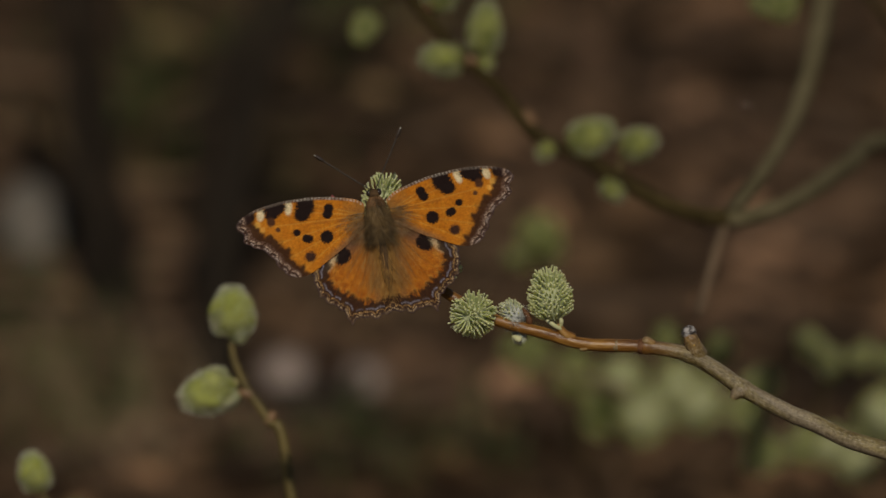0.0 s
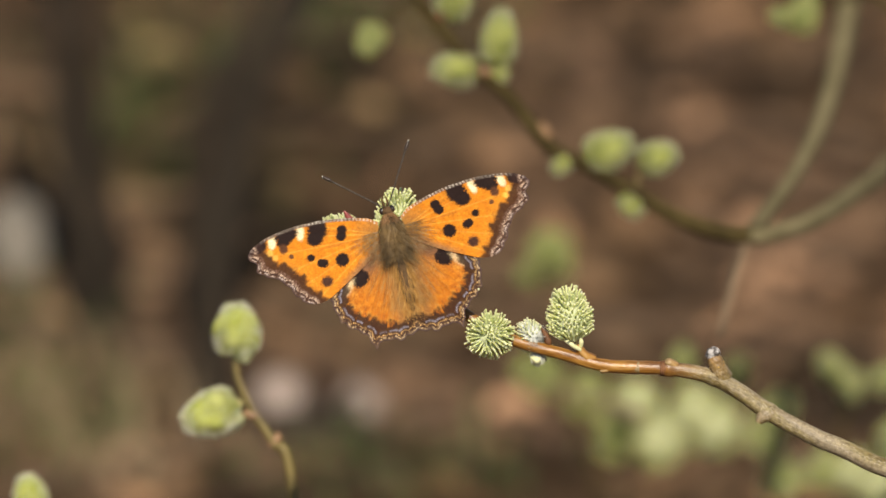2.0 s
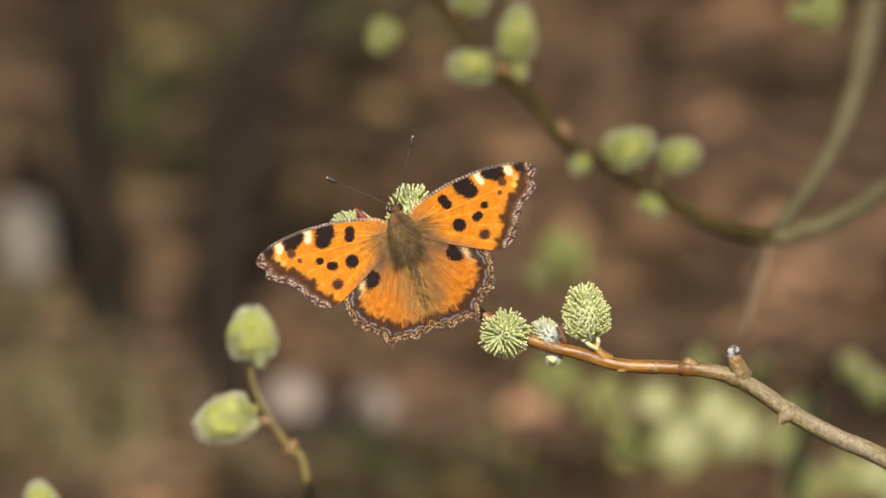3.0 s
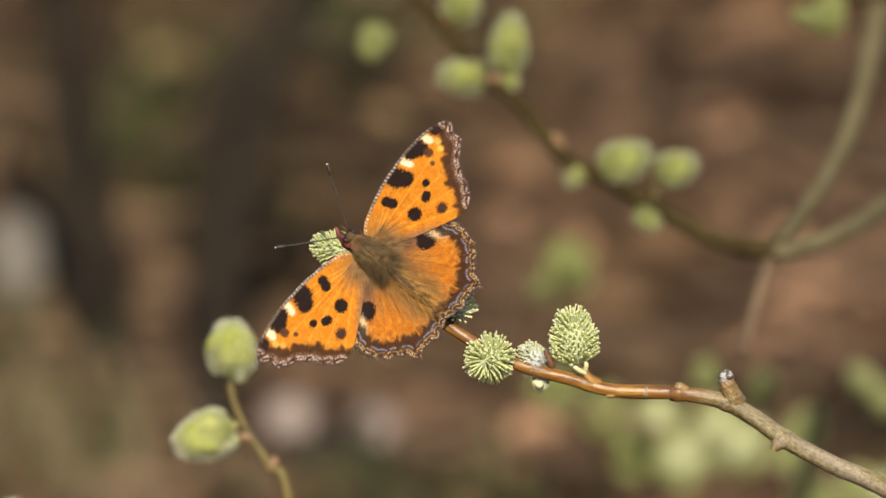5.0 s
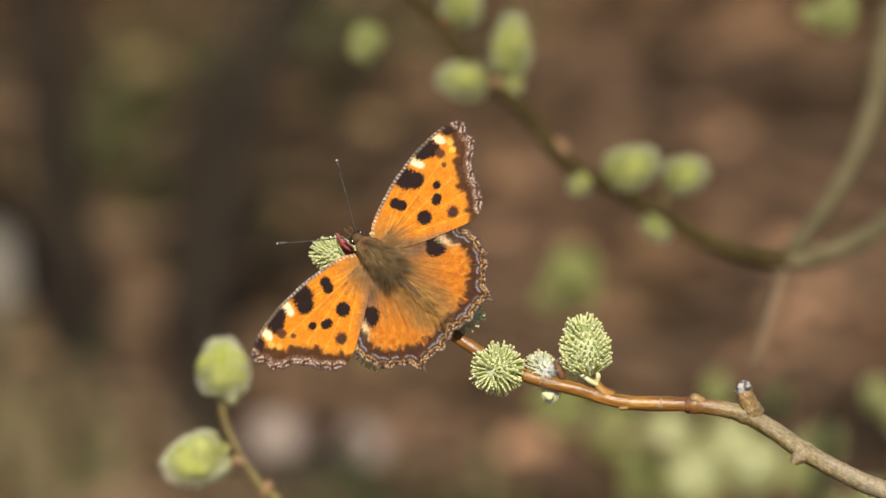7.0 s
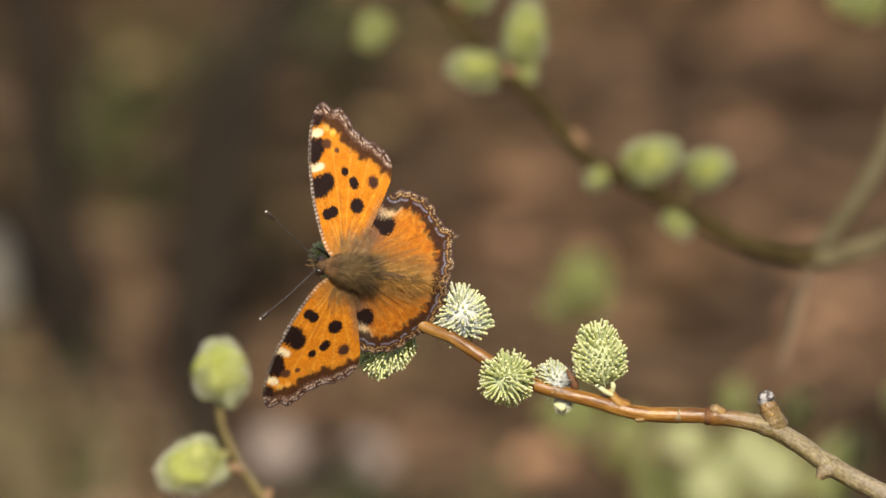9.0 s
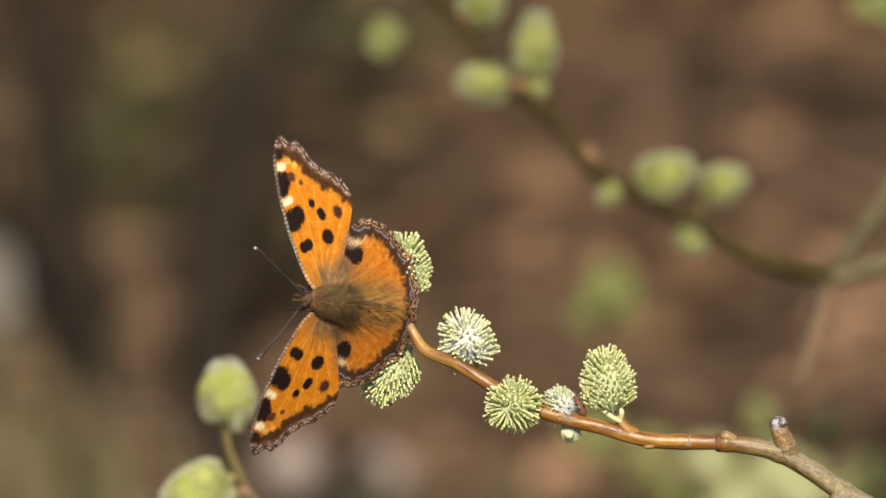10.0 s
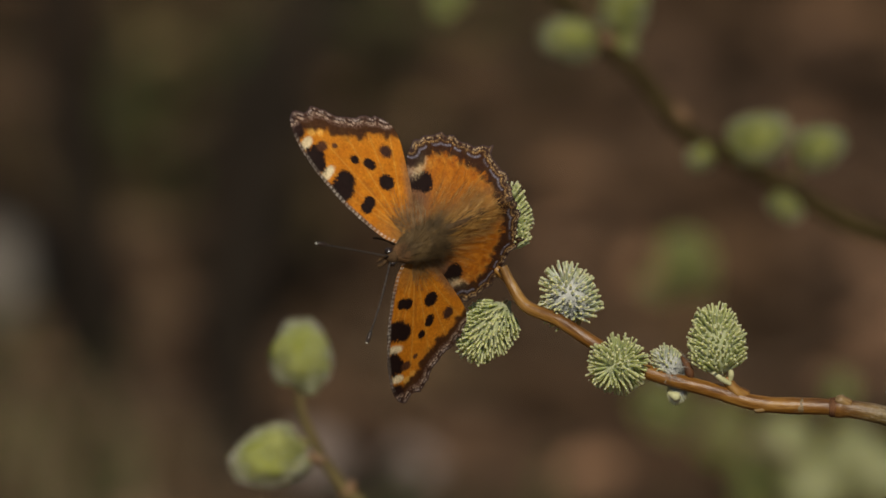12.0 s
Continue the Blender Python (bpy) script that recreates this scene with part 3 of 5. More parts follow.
def fallen_sticks():
    """Thin dead twigs strewn over the litter, most of them lying across the slope of the view."""
    rng = np.random.default_rng(33)
    verts, faces = [], []
    for k in range(150):
        x, y = rng.uniform(-0.16, 0.17), rng.uniform(0.58, 1.05)
        an = rng.normal(0.0, 0.35) if k % 3 else rng.uniform(0, math.pi)
        ln, r = rng.uniform(0.015, 0.045), rng.uniform(0.0006, 0.0020)
        d = np.array([math.cos(an), math.sin(an), 0.0])
        z = floor_height(x, y) + 0.003 + r
        pts = [np.array([x, y, z]) + d * ln * t + np.array([0, 0, rng.uniform(-0.001, 0.002)]) + rng.normal(0, 0.0015, 3) * np.array([1, 1, 0]) for t in (-1, -0.3, 0.4, 1)]
        v, f = tube_data(spline(pts, 9), np.linspace(r, r * 0.6, 9), 6, 0.1, k)
        b0 = len(verts)
        verts += [tuple(q) for q in v]
        faces += [tuple(b0 + q for q in face) for face in f]
    ob = part_of("stick_litter", mesh_from("stick_litter", verts, faces), STICK)
    return tagged(ob, "thin brown and grey dead twigs strewn on the litter", "twig litter", kind="stuff")


# ---- the front twig ----
def front_twig():
    ob = new("willow_twig")
    stem("stem", [(-10.2, 2.5, 3.0), (-8.6, -0.7, 3.0), (-6.3, -3.9, 2.0), (-1.2, -6.1, 0.5), (3.8, -9.3, -0.5), (8.9, -12.5, -0.5), (14.4, -14.8, -0.0), (24.2, -17.4, -0.0), (32.2, -19.5, -0.0), (44.3, -20.0, -0.0), (53.0, -21.5, -0.0), (59.2, -24.7, -0.0), (65.0, -28.7, -0.0), (74.7, -33.9, -0.0), (84.8, -38.4, -0.0), (124.8, -59.1, 5.0), (220.0, -150.0, 20.0), (280.0, -378.0, 60.0)],
         [0.75, 0.9, 1.05, 1.1, 1.15, 1.2, 1.2, 1.25, 1.3, 1.4, 1.6, 1.7, 1.75, 1.8, 1.85, 2.2, 2.6, 3.0], BARK, ob, 420, 20,
         (0.2, 0.15, 0.1, 0.05, 0.0, 0.0, 0.0, 0.0, 0.0, 0.05, 0.95, 1.0, 1.0, 1.0, 1.0, 1.0, 1.0, 1.0),
         "orange-brown bark turning olive grey on older wood", ((0.531, 0.2), (0.522, -0.06), (0.494, 0.06), (0.47, 0.05), (0.43, 0.08), (0.596, 0.14), (0.706, 0.14), (0.86, 0.08)), 0.02, 2, 0.006)
    cam.data.dof.focus_object = catkin("round", ob, (9.7, -12.8, 0.2), (-0.3, -0.15, 0.9), 0.88, "pale green round catkin seen from its tip")
    catkin("full", ob, (25.4, -14.8, 0.0), (-0.14, 1, 0.2), 0.93, "pale green egg-shaped catkin")
    catkin("small", ob, (18.3, -16.0, 1.9), (-0.45, 0.8, 0.3), 1.0, "small white woolly catkin still opening")
    catkin("small", ob, (19.0, -16.0, 2.3), (-0.3, -0.8, 0.2), 0.6, "small white woolly catkin still opening")
    catkin("open", ob, (1.9, -6.2, 4.6), (-0.3, 0.85, 0.3), 0.95, "open catkin with white wool and pale green pistils")
    catkin("full", ob, (-9.4, -3.6, 8.6), (-0.55, -0.75, 0.15), 0.9, "green catkin hanging under the twig")
    catkin("full", ob, (-10.5, 4.6, 8.0), (0.05, 1, 0.1), 0.95, "green catkin at the tip of the twig")
    catkin("full", ob, (-17.5, 5.9, 12.4), (-0.9, 0.35, 0.1), 0.72, "green catkin at the tip of the twig")
    stem("side_stem", [(-9.0, 0.2, 4.0), (-13.6, 3.8, 5.0), (-19.1, 5.2, 5.0), (-20.4, 6.2, 5.0)], [0.8, 0.7, 0.6], BARK, ob, 30, 10, (0, 0))
    stem("red_bud", [(-17.9, 7.5, -1.0), (-19.4, 9.3, -2.0), (-21.1, 11.7, -3.0)], [0.7, 1.05, 0.8, 0.2], RED_BUD, ob, 24, 12, (0, 0), "small dark red bud", wobble=0.06)
    stem("bud_stalk", [(-15.0, 6.1, 4.0), (-17.9, 7.5, -1.0)], [0.6, 0.7], BARK, ob, 16, 8, (0, 0))
    stem("side_stub", [(56.2, -22.7, 0.9), (55.2, -20.9, -0.1), (54.3, -18.8, -1.0), (53.8, -17.6, -1.0)], [1.2, 2.1, 2.0, 1.75, 1.6, 1.5, 1.35], BARK, ob, 60, 18, (1.0, 0.25), "cut-off side shoot with yellow rings", ((0.4, 0.05), (0.74, 0.04)), 0.05, 5, 0.02)
    stem("stub_scar", [(53.9, -18.0, -1.0), (53.6, -16.7, -1.0), (53.2, -15.7, -1.0)], [1.3, 1.5, 1.35, 0.7], SCAR, ob, 18, 14, (0, 0), "grey weathered broken end", wobble=0.16)
    stem("leaf_scar", [(66.6, -29.0, 0.2), (65.2, -28.9, -0.3), (64.0, -29.6, -0.5), (63.3, -30.4, -0.5), (63.0, -31.0, -0.5)], [1.2, 1.75, 1.55, 1.05, 0.75], BARK, ob, 28, 14, (1.0, 0.75), "yellowish leaf scar", wobble=0.1)
    stem("leaf_scar", [(83.6, -37.6, 0.0), (82.5, -36.6, -0.4), (81.7, -35.7, -0.5)], [1.3, 1.0, 0.35], BARK, ob, 16, 10, (1.0, 0.9), wobble=0.08)
    stem("leaf_scar", [(33.6, -19.3, -0.0), (32.0, -20.3, -0.4), (30.8, -20.6, -0.5)], [0.9, 0.75, 0.3], BARK, ob, 16, 10, (0.1, 0.5))
    stem("node_collar", [(44.2, -20.1, -0.0), (43.6, -20.0, -0.0), (43.0, -20.0, -0.0)], [1.45, 1.60, 1.58, 1.42], RING, ob, 12, 18, (0.3, 0.4), "dark raised ring round a node", wobble=0.08)
    stem("leaf_scar", [(46.2, -19.6, -0.3), (44.8, -18.8, -0.8), (44.0, -18.6, -0.8)], [1.0, 0.95, 0.5], BARK, ob, 14, 10, (0.2, 0.6), wobble=0.06)
    stem("node_collar", [(38.8, -19.8, -0.0), (38.3, -19.8, -0.0), (38.0, -19.7, -0.0)], [1.36, 1.42, 1.36], BARK, ob, 8, 16, (0.7, 0.7), wobble=0.06)
    stem("catkin_stalk", [(29.4, -18.4, 0.3), (27.8, -17.5, -0.3), (26.9, -16.4, -0.6), (26.2, -15.2, -0.8)], [1.3, 1.1, 0.9, 0.8], BARK, ob, 20, 12, (0, 0.1), "orange swelling under a catkin")
    stem("catkin_bract", [(26.9, -16.3, -1.2), (25.6, -15.6, -1.8), (24.3, -14.7, -2.0), (22.9, -13.9, -1.8)], [0.4, 0.48, 0.4, 0.1], PALE_BRACT, ob, 20, 10, (0, 0), "pale green bract")
    stem("catkin_bract", [(26.8, -15.9, -1.0), (27.0, -14.6, -1.6), (26.6, -13.2, -1.9)], [0.4, 0.5, 0.15], PALE_BRACT, ob, 20, 10, (0, 0), "pale green bract")
    stem("catkin_bract", [(18.6, -18.7, -1.0), (17.8, -18.3, -1.6), (16.7, -17.8, -1.4)], [0.4, 0.8, 0.6, 0.2], PALE_BRACT, ob, 20, 10, (0, 0), "pale green bract")
    # a dark spindle along the right of the small catkin
    stem("dark_sliver", [(20.6, -15.9, 0.2), (20.1, -14.0, -0.2), (18.9, -11.8, 0.2)], [0.35, 0.75, 0.65, 0.15], RING, ob, 20, 10, (0, 0), "dark brown sliver beside the small woolly catkin")
    stem("bud_ring", [(55.30, -21.10, -0.05), (55.03, -20.45, -0.30), (54.80, -19.95, -0.50)], [1.62, 1.72, 1.74, 1.66], STUB, ob, 10, 16, (0, 0), "yellowish bud-scale ring", wobble=0.06)
    stem("bud_ring", [(54.85, -20.05, -0.50), (54.55, -19.35, -0.78), (54.25, -18.65, -1.0)], [1.58, 1.63, 1.62, 1.52], STUB, ob, 10, 16, (0, 0), "yellowish bud-scale ring", wobble=0.06)
    return tagged(ob, "orange-brown willow twig with green fluffy catkins, growing from the ground", "willow twig", group="willow twigs")


# ---- the twigs behind ----
def low_shoot():
    ob = new("willow_shoot")
    stem("stem", [(-43.2, -19.3, 120.0), (-42.7, -23.0, 120.0), (-39.6, -29.8, 120.0), (-35.3, -36.2, 120.0), (-31.3, -45.3, 120.0), (-25.5, -108.1, 127.5), (-22.0, -214.6, 136.2), (-19.3, -337.6, 145.0)], [0.82, 0.79, 0.85, 1.00, 1.13, 1.22, 1.31, 1.43], GREEN_TWIG, ob, 60, 12, label="thin olive-green stem", knots=((0.5, 0.15),))
    catkin("silky", ob, (-42.7, -18.5, 120.8), (-0.05, 1, 0.15), 0.99, "green catkin with a white woolly edge", wide=1.1, wool_way=(0.45, -0.55, 0.5))
    catkin("silky", ob, (-42.4, -28.2, 121.2), (-1, -0.35, 0.2), 1.101, "green catkin with a white woolly edge", wool_way=(0.5, -0.8, 0.2))
    stem("bud", [(-35.9, -37.0, 120.0), (-34.6, -35.4, 120.0), (-34.0, -34.1, 120.0)], [0.88, 1.22, 0.41], BROWN_BUD, ob, 14, 10, (0, 0), "brownish bud")
    stem("bud", [(-38.8, -30.7, 120.0), (-40.6, -30.3, 120.0), (-41.7, -30.0, 120.0)], [1.02, 1.02, 0.41], BROWN_BUD, ob, 14, 10, (0, 0), "brownish bud")
    return tagged(ob, "thin green willow shoot with two fluffy catkins", "willow twig", group="willow twigs")


def corner_shoot():
    ob = new("willow_shoot")
    stem("stem", [(-85.5, -51.8, 160.0), (-83.0, -57.0, 160.0), (-79.5, -70.0, 160.5), (-75.5, -110.0, 165.0), (-72.5, -220.0, 172.0), (-70.5, -324.0, 176.0)], [0.7, 0.8, 0.9, 1.0, 1.2, 1.4], GREEN_TWIG, ob, 50, 10, label="thin olive-green stem")
    catkin("silky", ob, (-85.7, -52.3, 160.4), (-0.25, 1, 0.2), 0.8, "green catkin with a pale silky edge", wide=1.0)
    catkin("silky", ob, (-81.9, -58.5, 160.4), (1, 0.35, 0.2), 0.7, wide=1.0)
    return tagged(ob, "thin green willow shoot with pale catkins at its tip", "willow twig", group="willow twigs")


def rear_branch():
    ob = new("willow_branch")
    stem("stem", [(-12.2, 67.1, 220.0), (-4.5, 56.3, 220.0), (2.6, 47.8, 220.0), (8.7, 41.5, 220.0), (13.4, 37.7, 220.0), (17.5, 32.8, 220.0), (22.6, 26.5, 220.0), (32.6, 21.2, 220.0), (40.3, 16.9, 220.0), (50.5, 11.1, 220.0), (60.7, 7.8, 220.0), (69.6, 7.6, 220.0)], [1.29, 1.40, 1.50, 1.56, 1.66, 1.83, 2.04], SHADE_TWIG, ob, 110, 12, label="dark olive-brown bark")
    stem("older_stem", [(65.8, 7.1, 218.0), (70.0, 7.6, 219.0), (80.8, 11.4, 230.0), (93.0, 19.3, 262.0), (104.0, 24.6, 296.0), (143.2, 16.7, 317.5), (164.7, -150.1, 326.2), (182.0, -248.0, 335.0)], [1.72, 1.91, 2.09, 2.15, 2.20, 2.28, 2.36, 2.55], PALE_TWIG, ob, 90, 12, label="grey-green smooth bark")
    stem("upright_shoot", [(64.6, 6.3, 220.0), (73.9, 17.8, 242.0), (81.4, 30.8, 264.0), (86.4, 46.5, 286.0), (89.4, 63.7, 308.0), (90.7, 79.3, 310.0)], [1.45, 1.72, 2.20, 2.63, 2.63], PALE_TWIG, ob, 60, 12, label="grey-green smooth bark")
    stem("dead_twig", [(65.2, 6.3, 220.0), (63.1, -0.1, 220.0), (61.4, -6.4, 220.0), (59.3, -14.1, 220.0)], [1.07, 1.13, 0.81], TAN_TWIG, ob, 30, 10, (0, 0), "short light brown dead twig")
    catkin("green", ob, (7.6, 42.4, 220.9), (-1, 0.06, 0.2), 0.87, "green catkin opening along a leafless branch", wide=1.0)
    catkin("green", ob, (11.4, 43.4, 220.9), (0.1, 1, 0.2), 1.05, wide=0.82)
    catkin("green", ob, (1.0, 53.2, 220.8), (0.3, 1, 0.2), 0.87, wide=1.0)
    catkin("green", ob, (30.2, 23.4, 221.3), (0.93, 0.36, 0.2), 0.97, wide=0.98)
    catkin("green", ob, (42.0, 22.6, 220.7), (0.9, 0.3, 0.2), 0.75, wide=1.08)
    catkin("green", ob, (38.4, 16.4, 220.6), (0.6, -0.75, 0.2), 0.55, wide=1.08)
    catkin("green", ob, (27.3, 24.6, 220.5), (-0.6, -0.7, 0.2), 0.48, wide=1.08)
    catkin("green", ob, (11.6, 43.0, 222.2), (0.3, -0.5, 0.8), 0.41, wide=1.08)
    stem("stalk", [(41.2, 16.0, 220.0), (41.9, 19.0, 220.2), (42.4, 22.8, 220.6)], [0.5, 0.45, 0.4], GREEN_TWIG, ob, 12, 8, (0, 0))
    stem("bud", [(10.4, 42.0, 219.6), (8.8, 42.2, 219.2), (7.0, 42.6, 219.0)], [0.7, 1.2, 0.5], BROWN_BUD, ob, 14, 10, (0, 0), "orange-brown bud scale")
    stem("bud", [(22.9, 28.0, 220.0), (21.6, 29.8, 220.0), (20.9, 31.4, 220.0)], [1.0, 1.6, 0.6], BROWN_BUD, ob, 14, 10, (0, 0), "orange-brown bud")
    stem("bud", [(-1.3, 53.8, 220.0), (0.8, 54.9, 220.0), (2.5, 55.7, 220.0)], [0.81, 1.29, 0.38], RED_BUD, ob, 14, 10, (0, 0), "reddish bud")
    return tagged(ob, "olive willow branch with pale green catkins, growing from the ground", "willow branch", group="willow twigs")


def far_shoot():
    ob = new("willow_shoot")
    stem("stem", [(19.1, -23.9, 460.0), (30.1, -26.7, 460.0), (40.2, -29.8, 460.0), (51.6, -33.6, 460.0), (63.6, -37.8, 460.0), (76.5, -40.5, 460.0), (89.4, -43.2, 460.0), (105.0, -48.7, 460.0), (120.7, -55.2, 460.0), (162.5, -83.0, 470.0), (192.9, -192.0, 480.0)], [0.5, 0.6, 0.8, 0.9, 1.0, 1.1, 1.2, 1.3, 1.4, 1.7, 2.0], TAN_TWIG, ob, 90, 10, label="light brown bark")
    stem("side_stem", [(89.4, -43.2, 460.0), (91.3, -34.4, 460.0), (94.6, -27.1, 460.0), (103.0, -23.9, 460.0), (108.9, -23.6, 460.0)], [0.7, 0.6, 0.5], SHADE_TWIG, ob, 40, 8)
    for foot, tip in (((51.6, -33.6), (55.1, -21.7)), ((63.6, -37.8), (67.2, -24.2)), ((76.5, -40.5), (74.0, -35.2)), ((30.1, -26.7), (32.6, -33.0)), ((103.0, -23.9), (105.1, -25.0))):
        stem("stalk", [(*foot, 460.0), ((foot[0] + tip[0]) / 2 + 0.8, (foot[1] + tip[1]) / 2, 460.3), (*tip, 460.8)], [0.6, 0.5, 0.45], GREEN_TWIG, ob, 14, 8, (0, 0))
    catkin("pale", ob, (54.3, -31.1, 462.0), (-0.5, -0.8, 0.3), 1.33)
    catkin("pale", ob, (60.0, -36.1, 461.2), (-0.3, 0.9, 0.2), 1.13)
    catkin("pale", ob, (61.3, -40.6, 461.8), (0.2, 1, 0.3), 1.26)
    catkin("soft", ob, (70.8, -32.7, 461.2), (0.5, -0.7, 0.2), 0.92)
    catkin("soft", ob, (74.0, -35.2, 461.1), (0.5, 0.8, 0.2), 0.88)
    catkin("olive", ob, (55.1, -22.4, 460.7), (0, 1, 0.2), 0.56)
    catkin("olive", ob, (67.2, -25.2, 460.8), (0.2, 1, 0.2), 0.6)
    catkin("olive", ob, (27.9, -25.4, 491.2), (-0.8, 0.4, 0.2), 1.00)
    catkin("olive", ob, (32.6, -33.0, 480.9), (0.2, 1, 0.2), 0.92)
    catkin("olive", ob, (42.9, -31.3, 481.1), (-0.4, -0.9, 0.2), 1.00)
    catkin("soft", ob, (81.9, -43.0, 462.0), (-0.6, -0.5, 0.3), 0.92)
    catkin("soft", ob, (86.4, -48.8, 461.0), (0.2, 1, 0.2), 0.86)
    catkin("pale", ob, (90.9, -48.2, 461.4), (0.5, 0.8, 0.3), 0.87)
    catkin("pale", ob, (96.9, -42.3, 461.7), (0.4, -0.8, 0.3), 1.08)
    catkin("pale", ob, (103.1, -43.7, 461.3), (0.4, 0.9, 0.2), 1.26)
    catkin("soft", ob, (107.3, -46.5, 461.2), (0.7, 0.5, 0.2), 0.92)
    catkin("soft", ob, (90.8, -23.5, 461.0), (-0.5, 0.8, 0.2), 0.62)
    catkin("soft", ob, (92.9, -21.1, 460.7), (0.1, -1, 0.2), 0.63)
    catkin("soft", ob, (98.7, -25.6, 461.1), (0.6, 0.6, 0.2), 0.6)
    catkin("soft", ob, (104.6, -25.0, 461.1), (0.8, 0.2, 0.2), 0.58)
    catkin("pale", ob, (49.9, -30.4, 471.2), (-0.8, 0.3, 0.2), 1.02)
    return tagged(ob, "low willow shoot with many pale green catkins", "willow twig", group="willow twigs")


def hidden_shoot():
    ob = new("willow_shoot")
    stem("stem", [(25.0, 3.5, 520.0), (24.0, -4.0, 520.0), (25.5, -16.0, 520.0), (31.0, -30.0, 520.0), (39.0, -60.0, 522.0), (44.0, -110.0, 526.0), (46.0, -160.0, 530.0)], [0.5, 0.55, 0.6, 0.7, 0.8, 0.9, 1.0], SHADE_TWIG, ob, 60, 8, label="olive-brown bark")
    catkin("olive", ob, (25.3, 1.4, 520.5), (0.1, 1, 0.2), 0.72, wide=1.5)
    catkin("olive", ob, (23.4, -0.4, 521.5), (-0.9, 0.1, 0.2), 0.5)
    catkin("olive", ob, (25.2, -0.2, 521.5), (1, 0.3, 0.2), 0.5)
    return tagged(ob, "upright willow shoot with catkins darkened to a dim olive", "willow twig", group="willow twigs")


def top_shoot():
    ob = new("willow_shoot")
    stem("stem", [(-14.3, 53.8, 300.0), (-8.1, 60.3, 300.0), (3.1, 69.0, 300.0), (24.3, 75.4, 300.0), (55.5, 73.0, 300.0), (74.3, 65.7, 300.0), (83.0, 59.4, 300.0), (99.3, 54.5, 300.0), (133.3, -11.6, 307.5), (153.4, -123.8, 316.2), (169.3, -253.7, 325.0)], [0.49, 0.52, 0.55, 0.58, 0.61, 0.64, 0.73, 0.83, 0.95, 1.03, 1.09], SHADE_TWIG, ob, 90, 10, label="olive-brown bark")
    catkin("olive", ob, (-15.4, 53.8, 301.1), (-0.4, -0.8, 0.3), 0.64)
    catkin("olive", ob, (76.2, 52.4, 301.1), (0.3, 0.9, 0.3), 0.74)
    catkin("olive", ob, (74.6, 55.0, 301.1), (-0.8, 0.3, 0.3), 0.42)
    stem("stalk", [(76.0, 64.6, 300.0), (75.6, 58.0, 300.4), (76.2, 52.4, 301.0)], [0.55, 0.5, 0.45], SHADE_TWIG, ob, 14, 8, (0, 0))
    return tagged(ob, "thin willow shoot with pale green catkins", "willow twig", group="willow twigs")


# ---- the butterfly ----
HINGE_X, HINGE_Y = 2.0, 3.0
FORE_OUTLINE = [(2.2, 8.0), (4.2, 9.4), (8.0, 10.6), (12.2, 11.5), (16.2, 11.9), (20.1, 12.0), (24.6, 11.5), (27.4, 10.6), (29.1, 9.5), (29.3, 8.0), (28.4, 6.9),
                (28.4, 5.2), (27.0, 4.0), (25.2, 2.9), (24.0, 1.6), (22.9, 0.0), (22.1, -1.5), (21.3, -3.0), (20.0, -4.0), (18.0, -4.3), (15.8, -3.9),
                (13.0, -2.6), (9.0, -0.6), (5.0, 1.8), (2.2, 3.4)]
HIND_OUTLINE = [(1.6, 4.2), (5.0, 2.6), (8.6, 0.6), (12.0, -0.9), (14.2, -2.4), (15.4, -4.6), (15.5, -7.0), (14.8, -9.2), (13.5, -10.9), (12.0, -12.2), (10.6, -13.6),
                (9.6, -15.0), (9.1, -16.7), (8.2, -15.9), (6.4, -15.7), (4.6, -16.0), (2.6, -15.9), (0.8, -15.6), (-0.3, -14.9), (0.0, -10.0), (0.0, -4.0), (0.2, 1.0)]


def smooth_step(x, a, b):
    t = np.clip((x - a) / (b - a), 0, 1)
    return t * t * (3 - 2 * t)


